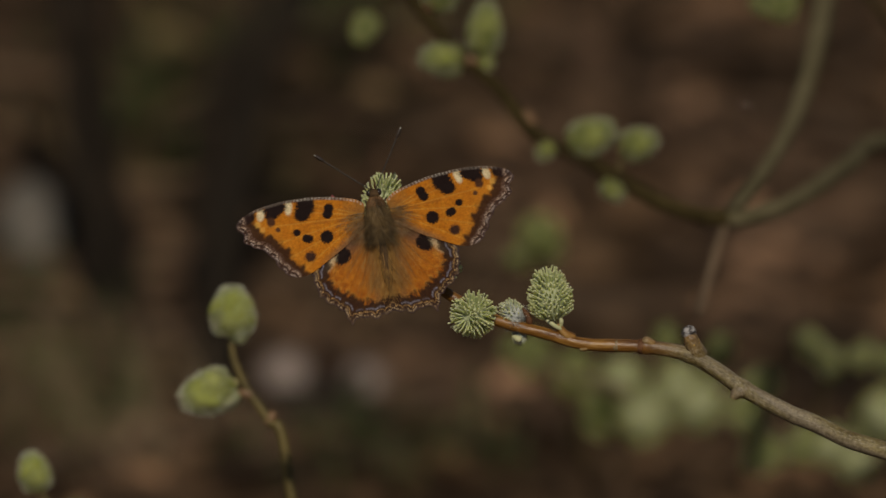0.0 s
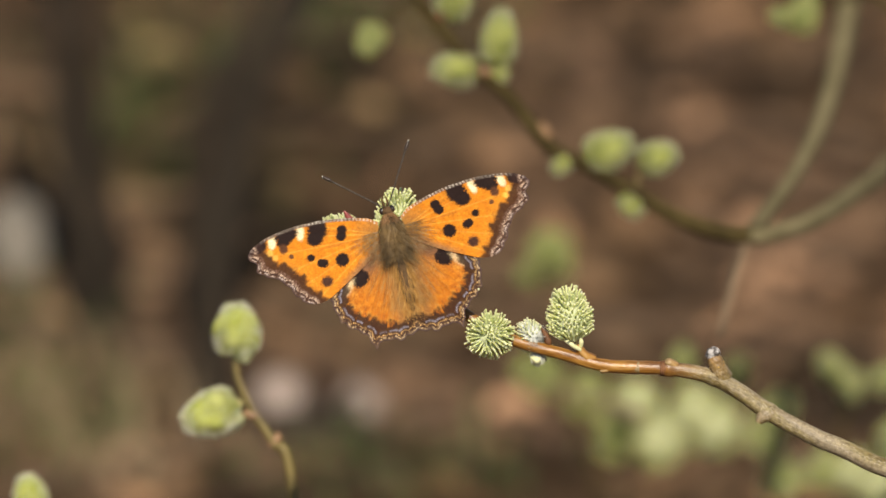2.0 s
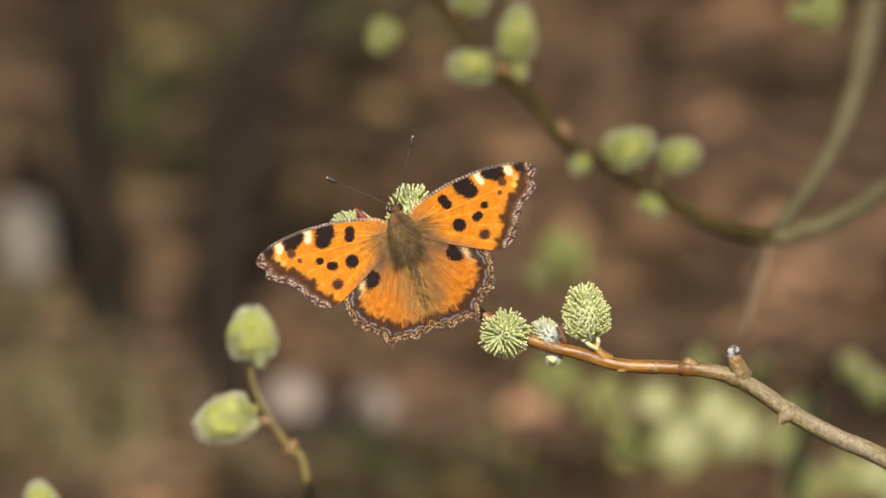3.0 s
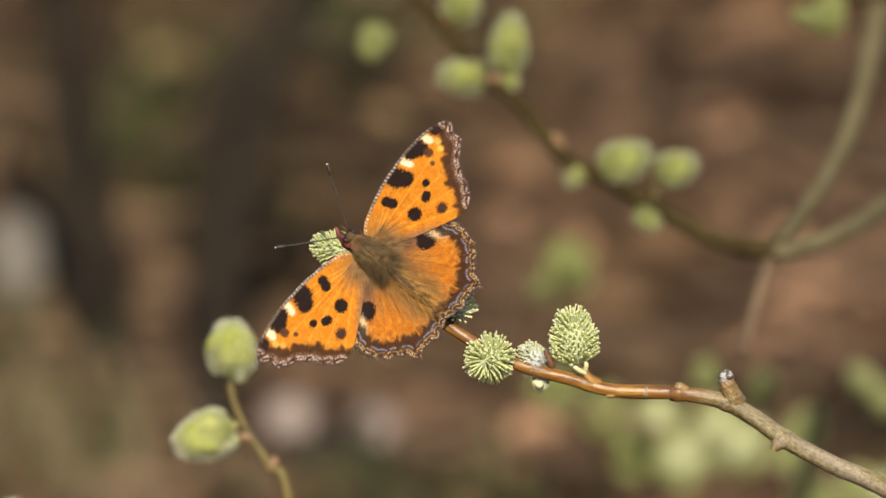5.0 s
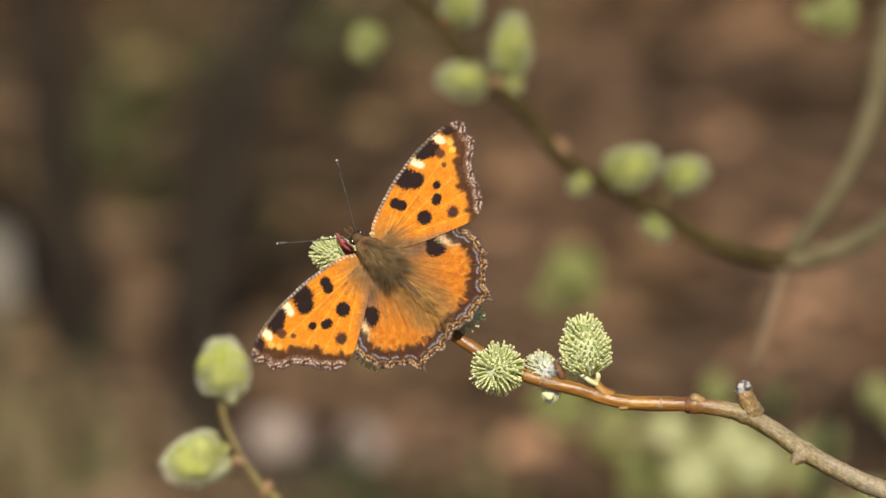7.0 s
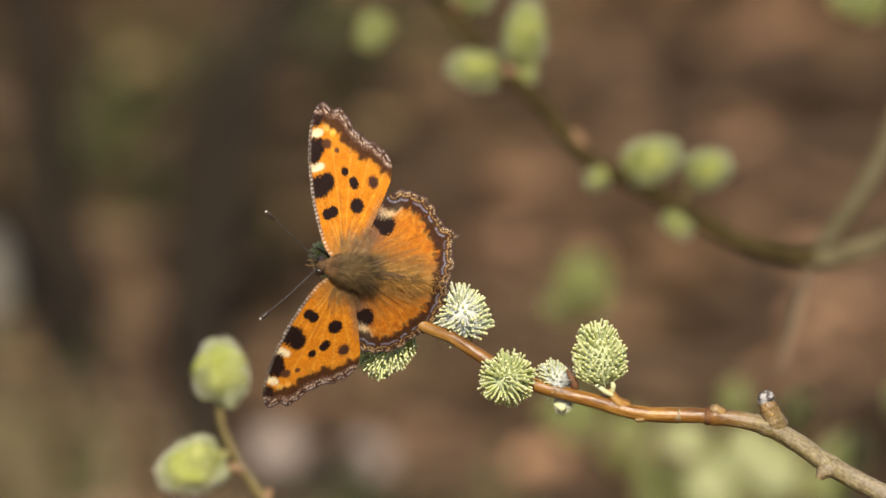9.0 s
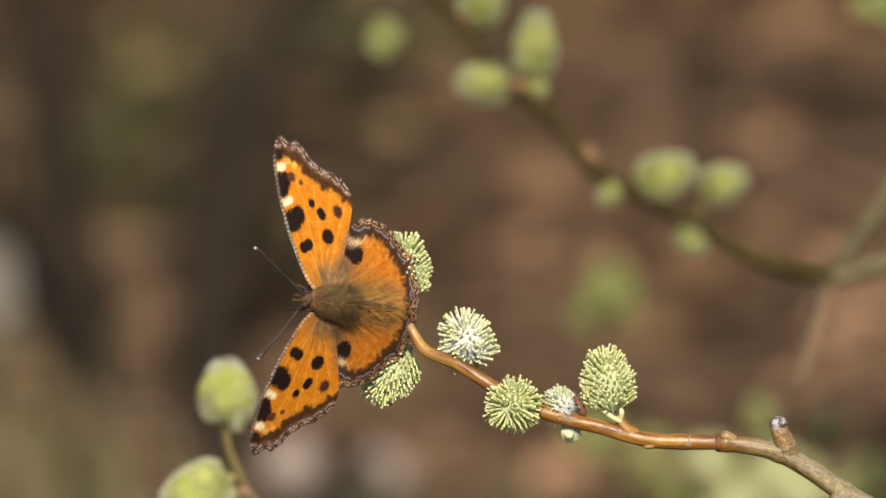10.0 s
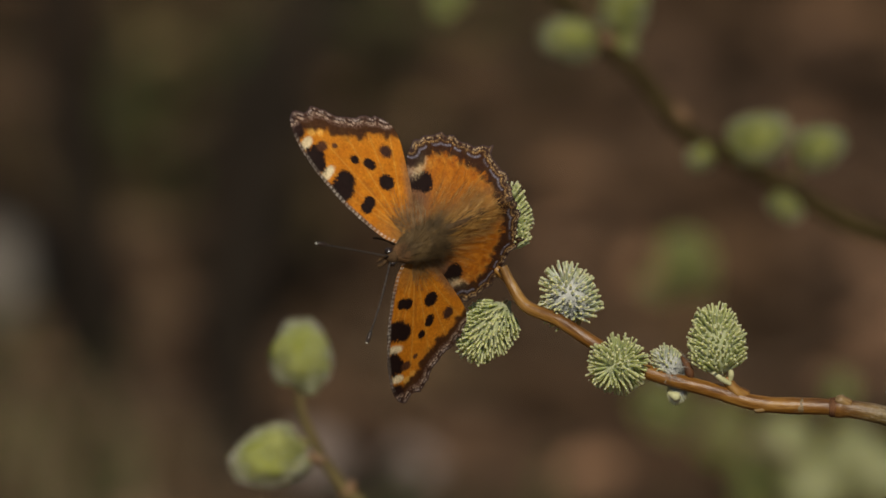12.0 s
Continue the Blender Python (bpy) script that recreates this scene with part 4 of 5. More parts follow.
def wing_data(outline, base, outer, fore, seed):
    """Vertices, faces and scale colours of a right wing, flat, in mm. outer: the span of outline points that form the outer margin."""
    rng = np.random.default_rng(seed)
    pts = np.array(outline, float)
    nv, nu = 330, 110
    rim = spline(pts, nv)
    s = np.linspace(0, len(pts) - 1, nv)
    on_outer = smooth_step(s, outer[0] - 0.6, outer[0] + 0.2) * (1 - smooth_step(s, outer[1] - 0.2, outer[1] + 0.6))
    out_way = rim - np.array(base)
    out_way /= np.linalg.norm(out_way, axis=1)[:, None]
    arc = np.concatenate([[0], np.cumsum(np.linalg.norm(np.diff(rim, axis=0), axis=1))])
    lobes = 3.1 if fore else 2.55
    scallop = (0.34 + 0.16 * np.sin(arc * 0.9 + seed)) * np.abs(np.sin(arc * math.pi / lobes)) - 0.24 + rng.normal(0, 0.07, nv)
    rim = rim + out_way * (scallop * on_outer * (1.0 if fore else 1.5))[:, None]
    u = np.linspace(0.0, 1.0, nu) ** 0.85
    grid = np.array(base) + u[:, None, None] * (rim - np.array(base))[None]
    p = grid.reshape(-1, 2)
    ri = rim[on_outer > 0.5]
    ai = arc[on_outer > 0.5]
    dist = np.full(len(p), 99.0)
    along = np.zeros(len(p))
    for k in range(0, len(ri)):
        d = np.hypot(p[:, 0] - ri[k, 0], p[:, 1] - ri[k, 1])
        near = d < dist
        dist[near], along[near] = d[near], ai[k]
    rc = rim[s < outer[0]]
    dc = np.full(len(p), 99.0)
    for k in range(0, len(rc), 2):
        dc = np.minimum(dc, np.hypot(p[:, 0] - rc[k, 0], p[:, 1] - rc[k, 1]))
    wob = np.array([noise.noise(Vector((x * 0.9, y * 0.9, seed))) for x, y in p])
    wob2 = np.array([noise.noise(Vector((x * 3.2, y * 3.2, seed + 9))) for x, y in p])
    fine = np.array([noise.noise(Vector((x * 8.0, y * 8.0, seed + 4))) for x, y in p])
    along = along + 1.1 * np.array([noise.noise(Vector((a * 0.45, seed * 2.7, 0))) for a in along])
    wave = np.sin(along * 2 * math.pi / lobes)
    col = np.zeros((len(p), 3))

    def put(mask, rgb):
        col[:] = col * (1 - mask[:, None]) + np.array(rgb) * mask[:, None]

    def spot(cx, cy, rx, ry, turn, soft=0.22, rag=0.32):
        c, sn = math.cos(radians(turn)), math.sin(radians(turn))
        dx, dy = p[:, 0] - cx, p[:, 1] - cy
        d = np.hypot((dx * c + dy * sn) / rx, (-dx * sn + dy * c) / ry) + rag * (wob2 * 0.8 + fine * 0.4)
        return 1 - smooth_step(d, 1 - soft, 1 + soft)

    base_d = np.hypot(p[:, 0] - base[0], p[:, 1] - base[1])
    ang = np.degrees(np.arctan2(p[:, 1] - base[1], p[:, 0] - base[0]))
    orange, deep, brown, dark = (0.64, 0.218, 0.011), (0.47, 0.135, 0.010), (0.15, 0.065, 0.025), (0.016, 0.007, 0.005)
    cream = (0.88, 0.74, 0.46)
    ray = np.array([noise.noise(Vector((a * 0.22, d * 0.12, seed + 2))) for a, d in zip(ang, base_d)])
    if fore:
        put(np.ones(len(p)), orange)
        put(0.5 * smooth_step(wob + 0.4 * ray, 0.0, 0.6), (0.69, 0.275, 0.018))
        put(0.5 * smooth_step(ray, 0.1, 0.5) * (1 - smooth_step(base_d, 8, 16)), (0.34, 0.12, 0.015))
        put(0.4 * smooth_step(-wob + 0.5 * wob2, 0.1, 0.7), deep)
        put(0.5 * (1 - smooth_step(dist + wob2, 3.0, 6.0)) * smooth_step(wob2 + fine, -0.3, 0.4), (0.70, 0.33, 0.045))
        put(0.8 * (1 - smooth_step(base_d + 1.2 * wob2 + 1.5 * ray, 1.0, 6.5 + 2 * wob)), (0.30, 0.155, 0.045))
        veins = (24, 15, 5, -6, -18, -30)
    else:
        put(np.ones(len(p)), (0.52, 0.165, 0.011))
        put(0.5 * smooth_step(wob + wob2 * 0.5, -0.1, 0.5), (0.66, 0.25, 0.02))
        put(0.45 * smooth_step(-wob + 0.6 * ray, 0.1, 0.6), deep)
        put(0.8 * (1 - smooth_step(base_d + 0.9 * wob2 + 3.0 * ray, 4.0, 12.0 + 2 * wob)), (0.40, 0.155, 0.028))
        put(0.75 * (1 - smooth_step(p[:, 0] + 1.2 * ray + 0.08 * p[:, 1], 1.0, 4.5)), (0.29, 0.155, 0.05))
        put(0.6 * smooth_step(ray, 0.12, 0.45) * (1 - smooth_step(base_d, 9, 14)), (0.20, 0.095, 0.028))
        veins = (-28, -40, -50, -60, -70, -80)
    for va in veins:
        k = np.abs(ang - va) * base_d * math.pi / 180
        put(0.4 * (1 - smooth_step(k, 0.05, 0.2)), (0.74, 0.38, 0.06) if fore else (0.30, 0.11, 0.015))
    if fore:
        # creamy marks on the leading edge, then the dark patches between them
        put(spot(17.9, 10.7, 0.8, 1.8, 14), cream)
        put(spot(23.9, 10.2, 0.8, 1.4, 18), cream)
        put(0.8 * spot(25.0, 8.2, 0.7, 0.7, 0), (0.9, 0.5, 0.1))
        put(0.8 * spot(24.2, 7.0, 0.6, 0.6, 0), (0.9, 0.45, 0.08))
        put(spot(14.4, 10.2, 2.0, 2.2, 10, 0.12), dark)
        put(spot(15.4, 8.6, 1.75, 1.6, 0, 0.15), dark)
        put(spot(20.8, 10.9, 2.4, 1.6, -5, 0.15), dark)
        put(spot(21.7, 9.6, 1.5, 1.0, 0, 0.2), dark)
        put(spot(22.1, 8.3, 0.9, 1.0, 0, 0.3), (0.09, 0.035, 0.015))
        put(spot(26.5, 10.0, 1.6, 1.1, -25, 0.3), dark)
        put(spot(9.7, 8.6, 1.05, 1.05, 0, 0.12), dark)
        put(spot(10.2, 7.5, 1.05, 1.05, 30, 0.12), dark)
        put(spot(11.3, 2.8, 1.4, 1.35, 0, 0.1), dark)
        put(spot(15.3, 3.3, 1.2, 0.9, 15, 0.12), dark)
        put(spot(17.3, 5.0, 0.85, 0.75, 0, 0.12), dark)
        put(spot(15.5, -0.5, 1.15, 1.05, 0, 0.3, 0.4), (0.06, 0.025, 0.015))
        put(spot(21.0, 6.4, 0.5, 0.5, 0, 0.3), (0.12, 0.05, 0.02))
        put(0.92 * (1 - smooth_step(dc + 0.15 * wob2, 0.4, 0.8)) * smooth_step(p[:, 0], 3, 8), (0.06, 0.04, 0.03))
        put(0.95 * (1 - smooth_step(dc, 0.42, 0.68)) * smooth_step(np.sin(arc_pattern(p) * 9.0) + 0.5 * fine, -0.2, 0.4) * (1 - 0.6 * smooth_step(p[:, 0], 14, 20)) * (0.3 + 0.7 * smooth_step(wob2 + 0.3 * fine, -0.1, 0.3)), (0.78, 0.72, 0.64))
        inner = np.full(len(p), 99.0)
        for q in rim[s > 20.5][::2]:
            inner = np.minimum(inner, np.hypot(p[:, 0] - q[0], p[:, 1] - q[1]))
        put(0.75 * (1 - smooth_step(inner + 0.4 * wob2, 0.2, 1.8)) * (1 - smooth_step(p[:, 0], 9, 15)), (0.22, 0.135, 0.075))
        edge, wide = 1.05, 3.2
    else:
        put(0.6 * (1 - smooth_step(dist, 3.0, 5.5)) * smooth_step(wob + 0.6 * wob2, -0.2, 0.4), (0.76, 0.36, 0.06))
        put(0.75 * smooth_step(base_d, 2.5, 5.5) * (1 - smooth_step(dc + 0.8 * wob2, 1.8, 4.6)) * (1 - smooth_step(p[:, 0], 9.5, 12.5)), (0.15, 0.085, 0.055))
        put(spot(8.7, -2.2, 1.9, 1.6, -25, 0.12), dark)
        put(spot(9.4, -0.8, 1.7, 1.3, -25, 0.25), dark)
        put(0.9 * spot(11.9, -3.0, 2.1, 1.05, -52, 0.6, 0.7), (0.88, 0.68, 0.38))
        put(0.8 * (1 - smooth_step(dc + 0.5 * wob2, 0.5, 2.6)) * smooth_step(p[:, 0], 9, 12), (0.33, 0.22, 0.16))
        edge, wide = 0.92, 3.1
        put(0.75 * smooth_step(wob2 * 0.8 + fine * 0.7 + 0.3 * ray, 0.05, 0.4) * (1 - smooth_step(dist + 1.0 * wob, 3.0, 5.4)), (0.12, 0.045, 0.02))
        put(0.45 * smooth_step(dc * -1, -3.5, -1.0) * (1 - smooth_step(dist, 2.5, 4.5)), brown)
    band_in = wide + (0.28 if fore else 0.6) * wave + 0.9 * wob + 0.25 * wob2 + 0.12 * fine
    put(0.93 * (1 - smooth_step(dist, band_in - 0.55, band_in + 0.6)), (0.026, 0.012, 0.009) if not fore else (0.028, 0.012, 0.009))
    cosw = np.cos(along * 2 * math.pi / lobes)
    broken = smooth_step(fine * 0.9 + wob2 * 0.7, -0.2, 0.3)
    lobe = smooth_step(np.abs(np.sin(along * math.pi / (lobes * 0.5))), 0.25, 0.6)
    if not fore:
        lunule = (1 - smooth_step(np.abs(dist - edge - 0.5 - 0.2 * cosw), 0.1, 0.26)) * smooth_step(cosw, 0.3, 0.75)
        put(0.9 * lunule * (0.35 + 0.65 * broken), (0.27, 0.26, 0.33))
    else:
        put(0.55 * broken * (1 - smooth_step(np.abs(dist - edge - 0.15), 0.3, 0.7)), (0.30, 0.19, 0.15))
    put(0.9 * (0.15 + 0.85 * broken) * (lobe if fore else 0.4 + 0.6 * lobe) * (1 - smooth_step(np.abs(dist - edge + 0.2 * wave + 0.22 * wob2), 0.12, 0.32)), (0.74, 0.46, 0.19) if not fore else (0.60, 0.45, 0.35))
    put(0.9 * (1 - smooth_step(np.abs(dist - 0.66 + 0.14 * wave + 0.12 * wob2), 0.10, 0.22)), (0.05, 0.026, 0.022))
    put(0.8 * (0.2 + 0.8 * broken) * lobe * (1 - smooth_step(np.abs(dist - 0.38), 0.08, 0.2)), (0.66, 0.55, 0.50) if fore else (0.76, 0.56, 0.33))
    put(0.9 * (1 - smooth_step(dist, 0.1, 0.26)), (0.09, 0.06, 0.065))
    col *= (0.93 + 0.18 * fine + 0.10 * wob2 + 0.06 * ray + rng.normal(0, 0.045, len(p)))[:, None]
    z = 0.35 * np.sin(base_d / 30 * math.pi) - 0.004 * base_d ** 1.5 + 0.014 * np.cos(ang * 0.55) * np.minimum(base_d / 8, 1) + 0.12 * on_outer[None].repeat(nu, 0).ravel() * smooth_step(dist * -1, -1.6, 0) * wave
    verts = np.column_stack([p, z])
    faces = [(i * nv + j, (i + 1) * nv + j, (i + 1) * nv + j + 1, i * nv + j + 1) for i in range(nu - 1) for j in range(nv - 1)]
    return verts, faces, np.clip(col, 0.005, 0.95)


def arc_pattern(p):
    return p[:, 0] * 0.9 + p[:, 1] * 0.3


def wing(name, data, side, hinge, parent, label):
    verts, faces, col = data
    v = (verts - np.array([hinge[0], hinge[1], 0])) * 0.001
    v[:, 0] *= side
    f = [tuple(reversed(q)) for q in faces] if side > 0 else faces
    ob = part_of(name, mesh_from(name, v, f, None, col), WING, parent, label)
    mod = ob.modifiers.new("thick", "SOLIDIFY")
    mod.thickness, mod.offset = 0.00012, -1.0
    ob.matrix_basis = Matrix.Translation((side * hinge[0] * 0.001, hinge[1] * 0.001, 0))
    return ob


def hair(name, roots, mat, parent, seed, label="", wide=0.04):
    """Fine hairs; roots: rows of (x, y, z, dx, dy, dz, length) in mm."""
    rng = np.random.default_rng(seed)
    verts, faces = [], []
    for x, y, z, dx, dy, dz, ln in roots:
        d = Vector((dx, dy, dz)).normalized()
        sd = d.cross(Vector((rng.normal(), rng.normal(), rng.normal()))).normalized() * wide
        p = Vector((x, y, z))
        b0 = len(verts)
        bend = Vector((0, -0.25, -0.12)) * ln
        for t, k in ((0, 1), (0.5, 0.8), (1, 0.15)):
            c = p + d * ln * t + bend * t * t
            verts += [(c + sd * k) * 0.001, (c - sd * k) * 0.001]
        faces += [(b0, b0 + 1, b0 + 3, b0 + 2), (b0 + 2, b0 + 3, b0 + 5, b0 + 4)]
    return part_of(name, mesh_from(name, verts, faces), mat, parent, label)


def butterfly():
    ob = new("butterfly")
    rng = np.random.default_rng(8)
    fore = wing_data(FORE_OUTLINE, (2.6, 5.6), (8.0, 18.0), True, 2)
    hind = wing_data(HIND_OUTLINE, (1.4, 2.6), (4.6, 18.0), False, 6)
    hind[0][:, 2] -= 0.35
    wings = {}
    for side, s in (("R", 1), ("L", -1)):
        wings["fore", side] = wing("forewing", fore, s, (HINGE_X, HINGE_Y), ob, "orange forewing with black spots and cream marks")
        wings["hind", side] = wing("hindwing", hind, s, (HINGE_X, HINGE_Y), ob, "orange hindwing with dark blue-spotted scalloped margin")
    mm = 0.001
    ellipsoid("thorax", (0, 4.6 * mm, 0.5 * mm), (2.0 * mm, 4.5 * mm, 1.9 * mm), FUR_SKIN, ob, rough=0.06)
    bm = bmesh.new()
    bmesh.ops.create_icosphere(bm, subdivisions=3, radius=1.0)
    for v in bm.verts:
        k = 1 + 0.05 * math.cos(v.co.y * 22)
        v.co = Vector((v.co.x * 1.35 * k * (1 + 0.25 * v.co.y), v.co.y * 6.2 - 5.2, v.co.z * 1.25 * k - 0.15)) * mm
    part("abdomen", bm, FUR_SKIN, ob)
    head = ellipsoid("head", (0, 9.6 * mm, 0.3 * mm), (1.2 * mm, 1.15 * mm, 1.15 * mm), FUR_SKIN, ob, rough=0.06)
    for s in (-1, 1):
        ellipsoid("eye", (s * 1.05 * mm, 9.9 * mm, 0.3 * mm), (0.6 * mm, 0.75 * mm, 0.75 * mm), EYE, head)
        v, f = tube_data(spline([(s * 0.35 * mm, 10.8 * mm, 0), (s * 0.5 * mm, 11.8 * mm, 0.3 * mm), (s * 0.35 * mm, 12.8 * mm, 0.5 * mm)], 10), np.linspace(0.3, 0.15, 10) * mm, 8)
        part_of("palp", mesh_from("palp", v, f), FUR_SKIN, head)
        tip = Vector((7.7, 22.3, 0.6)) if s > 0 else Vector((-10.8, 19.7, 1.5))
        line = spline([(s * 0.5 * mm, 10.6 * mm, 0.9 * mm), tuple((Vector((s * 0.5, 10.6, 0.9)) * 0.5 + tip * 0.5 + Vector((0, 0, 0.5))) * mm), tuple(tip * mm)], 40)
        r = np.where(np.linspace(0, 1, 40) > 0.86, 0.27, 0.13) * mm
        v, f = tube_data(line, r, 8, 0.12)
        an = part_of("antenna", mesh_from("antenna", v, f), ANTENNA, head, "thin dark antenna ringed with white")
        v, f = tube_data(line[33:], np.array([0.2, 0.3, 0.36, 0.38, 0.37, 0.34, 0.2]) * mm, 10)
        part_of("club", mesh_from("club", v, f), CLUB, an)
        ellipsoid("club_tip", tuple(line[-1]), (0.2 * mm, 0.2 * mm, 0.2 * mm), CLUB_TIP, an, sub=2)
        for k, y0 in enumerate((7.5, 5.0, 2.5)):
            v, f = tube_data(spline([(s * 1.2 * mm, y0 * mm, -1.2 * mm), (s * 1.9 * mm, (y0 + 0.3 - k) * mm, -3.0 * mm), (s * 2.2 * mm, (y0 + 0.5 - 1.5 * k) * mm, -6.5 * mm)], 14), np.linspace(0.3, 0.14, 14) * mm, 8)
            part_of("leg", mesh_from("leg", v, f), FUR_SKIN, ob)
    roots = []
    for _ in range(4500):
        an, y = rng.uniform(0, math.pi), rng.uniform(0.4, 9.2)
        w = math.sqrt(max(0.05, 1 - ((y - 4.6) / 4.9) ** 2))
        roots.append((1.95 * w * math.cos(an), y, 0.5 + 1.85 * w * math.sin(an), math.cos(an) * 1.1, -0.9, 0.35 * math.sin(an), rng.uniform(0.6, 1.5) * (1 + 0.22 * max(0.0, 5 - y)) * (1 + 0.45 * abs(math.cos(an)) ** 3)))
    hair("body_fur", roots, FUR, ob, 3, "short golden-brown fur", 0.028)
    roots = []
    for _ in range(700):
        an, y = rng.uniform(0, math.pi), rng.uniform(7.6, 9.6)
        w = math.sqrt(max(0.05, 1 - ((y - 4.6) / 5.2) ** 2))
        roots.append((1.95 * w * math.cos(an), y, 0.5 + 1.85 * w * math.sin(an), math.cos(an) * 0.8, -0.6, 0.5 * math.sin(an), rng.uniform(0.5, 1.1)))
    hair("collar_fur", roots, RUFOUS_FUR, ob, 5, "rufous hairs behind the head", 0.026)
    roots = []
    for _ in range(1000):
        an, y = rng.uniform(0, math.pi), rng.uniform(-11.5, 1)
        w = math.sqrt(max(0.05, 1 - ((y + 5.8) / 6.7) ** 2))
        roots.append((1.42 * w * math.cos(an) * (1.2 if y > -5 else 1.0), y, -0.15 + 1.25 * w * math.sin(an), math.cos(an) * 0.75, -1.0, 0.1, rng.uniform(0.8, 2.4)))
    hair("abdomen_fur", roots, GOLD_FUR, ob, 7, "long golden hairs", 0.022)
    for side, s in (("R", 1), ("L", -1)):
        for mat, count, reach, seed, label in ((GOLD_FUR, 650, 2.6, 4, "long golden hairs at the wing base"), (DUSKY_FUR, 300, 2.0, 14, "dusky brown hairs at the wing base")):
            roots = []
            for _ in range(count):
                y = rng.uniform(-9.5, 2.6)
                x = abs(rng.normal(0.0, 1.0)) * reach
                if x < min(8.5, 3.4 - 1.1 * y):
                    roots.append((s * (x - 1.0), y - HINGE_Y, 0.12, s * (0.35 + 0.11 * x), -1.0, 0.1 * rng.uniform(0.2, 1.6), rng.uniform(1.0, 2.9)))
            hair("wing_hair", roots, mat, wings["hind", side], seed + s, label, 0.014)
        roots = []
        for _ in range(900):
            y, x = rng.uniform(0.6, 6.2), abs(rng.normal(0.0, 1.0)) * 2.2
            if 0.4 < x < 7.5 - 0.4 * abs(y - 4):
                roots.append((s * x, y - HINGE_Y, 0.22, s * (1.0 + 0.05 * x), 0.22 * (y - 4.6), 0.12 * rng.uniform(0.2, 1.6), rng.uniform(0.9, 2.6)))
        hair("wing_hair", roots, DUSKY_FUR, wings["fore", side], 24 + s, "dusky brown hairs at the wing base", 0.016)
    tagged(ob, "orange and black tortoiseshell butterfly with spread wings, perched on the catkins", "butterfly")
    return ob, wings


# ---- a fly that crosses the view ----
GLASSY = plain_material("fly_wing", [(0.3, (0.22, 0.24, 0.25)), (0.7, (0.40, 0.43, 0.44))], 900, 0.15, 0.8)


def fly():
    ob = new("fly")
    mm = 0.001
    ellipsoid("thorax", (0, 0, 0), (0.5 * mm, 0.6 * mm, 0.5 * mm), EYE, ob, sub=2)
    ellipsoid("abdomen", (0, -1.1 * mm, -0.1 * mm), (0.45 * mm, 0.9 * mm, 0.45 * mm), EYE, ob, sub=2)
    ellipsoid("head", (0, 0.8 * mm, 0), (0.4 * mm, 0.32 * mm, 0.4 * mm), EYE, ob, sub=2)
    for s in (-1, 1):
        bm = bmesh.new()
        bmesh.ops.create_icosphere(bm, subdivisions=2, radius=1.0)
        for v in bm.verts:
            v.co = Vector((s * (1.6 + v.co.x * 1.5), -0.2 + v.co.y * 0.28 * (1.2 + 0.3 * v.co.x * s), 0.5 + v.co.z * 0.03)) * mm
        part("wing", bm, GLASSY, ob, "clear glinting wing")
    return tagged(ob, "small dark fly with clear wings in flight", "fly")


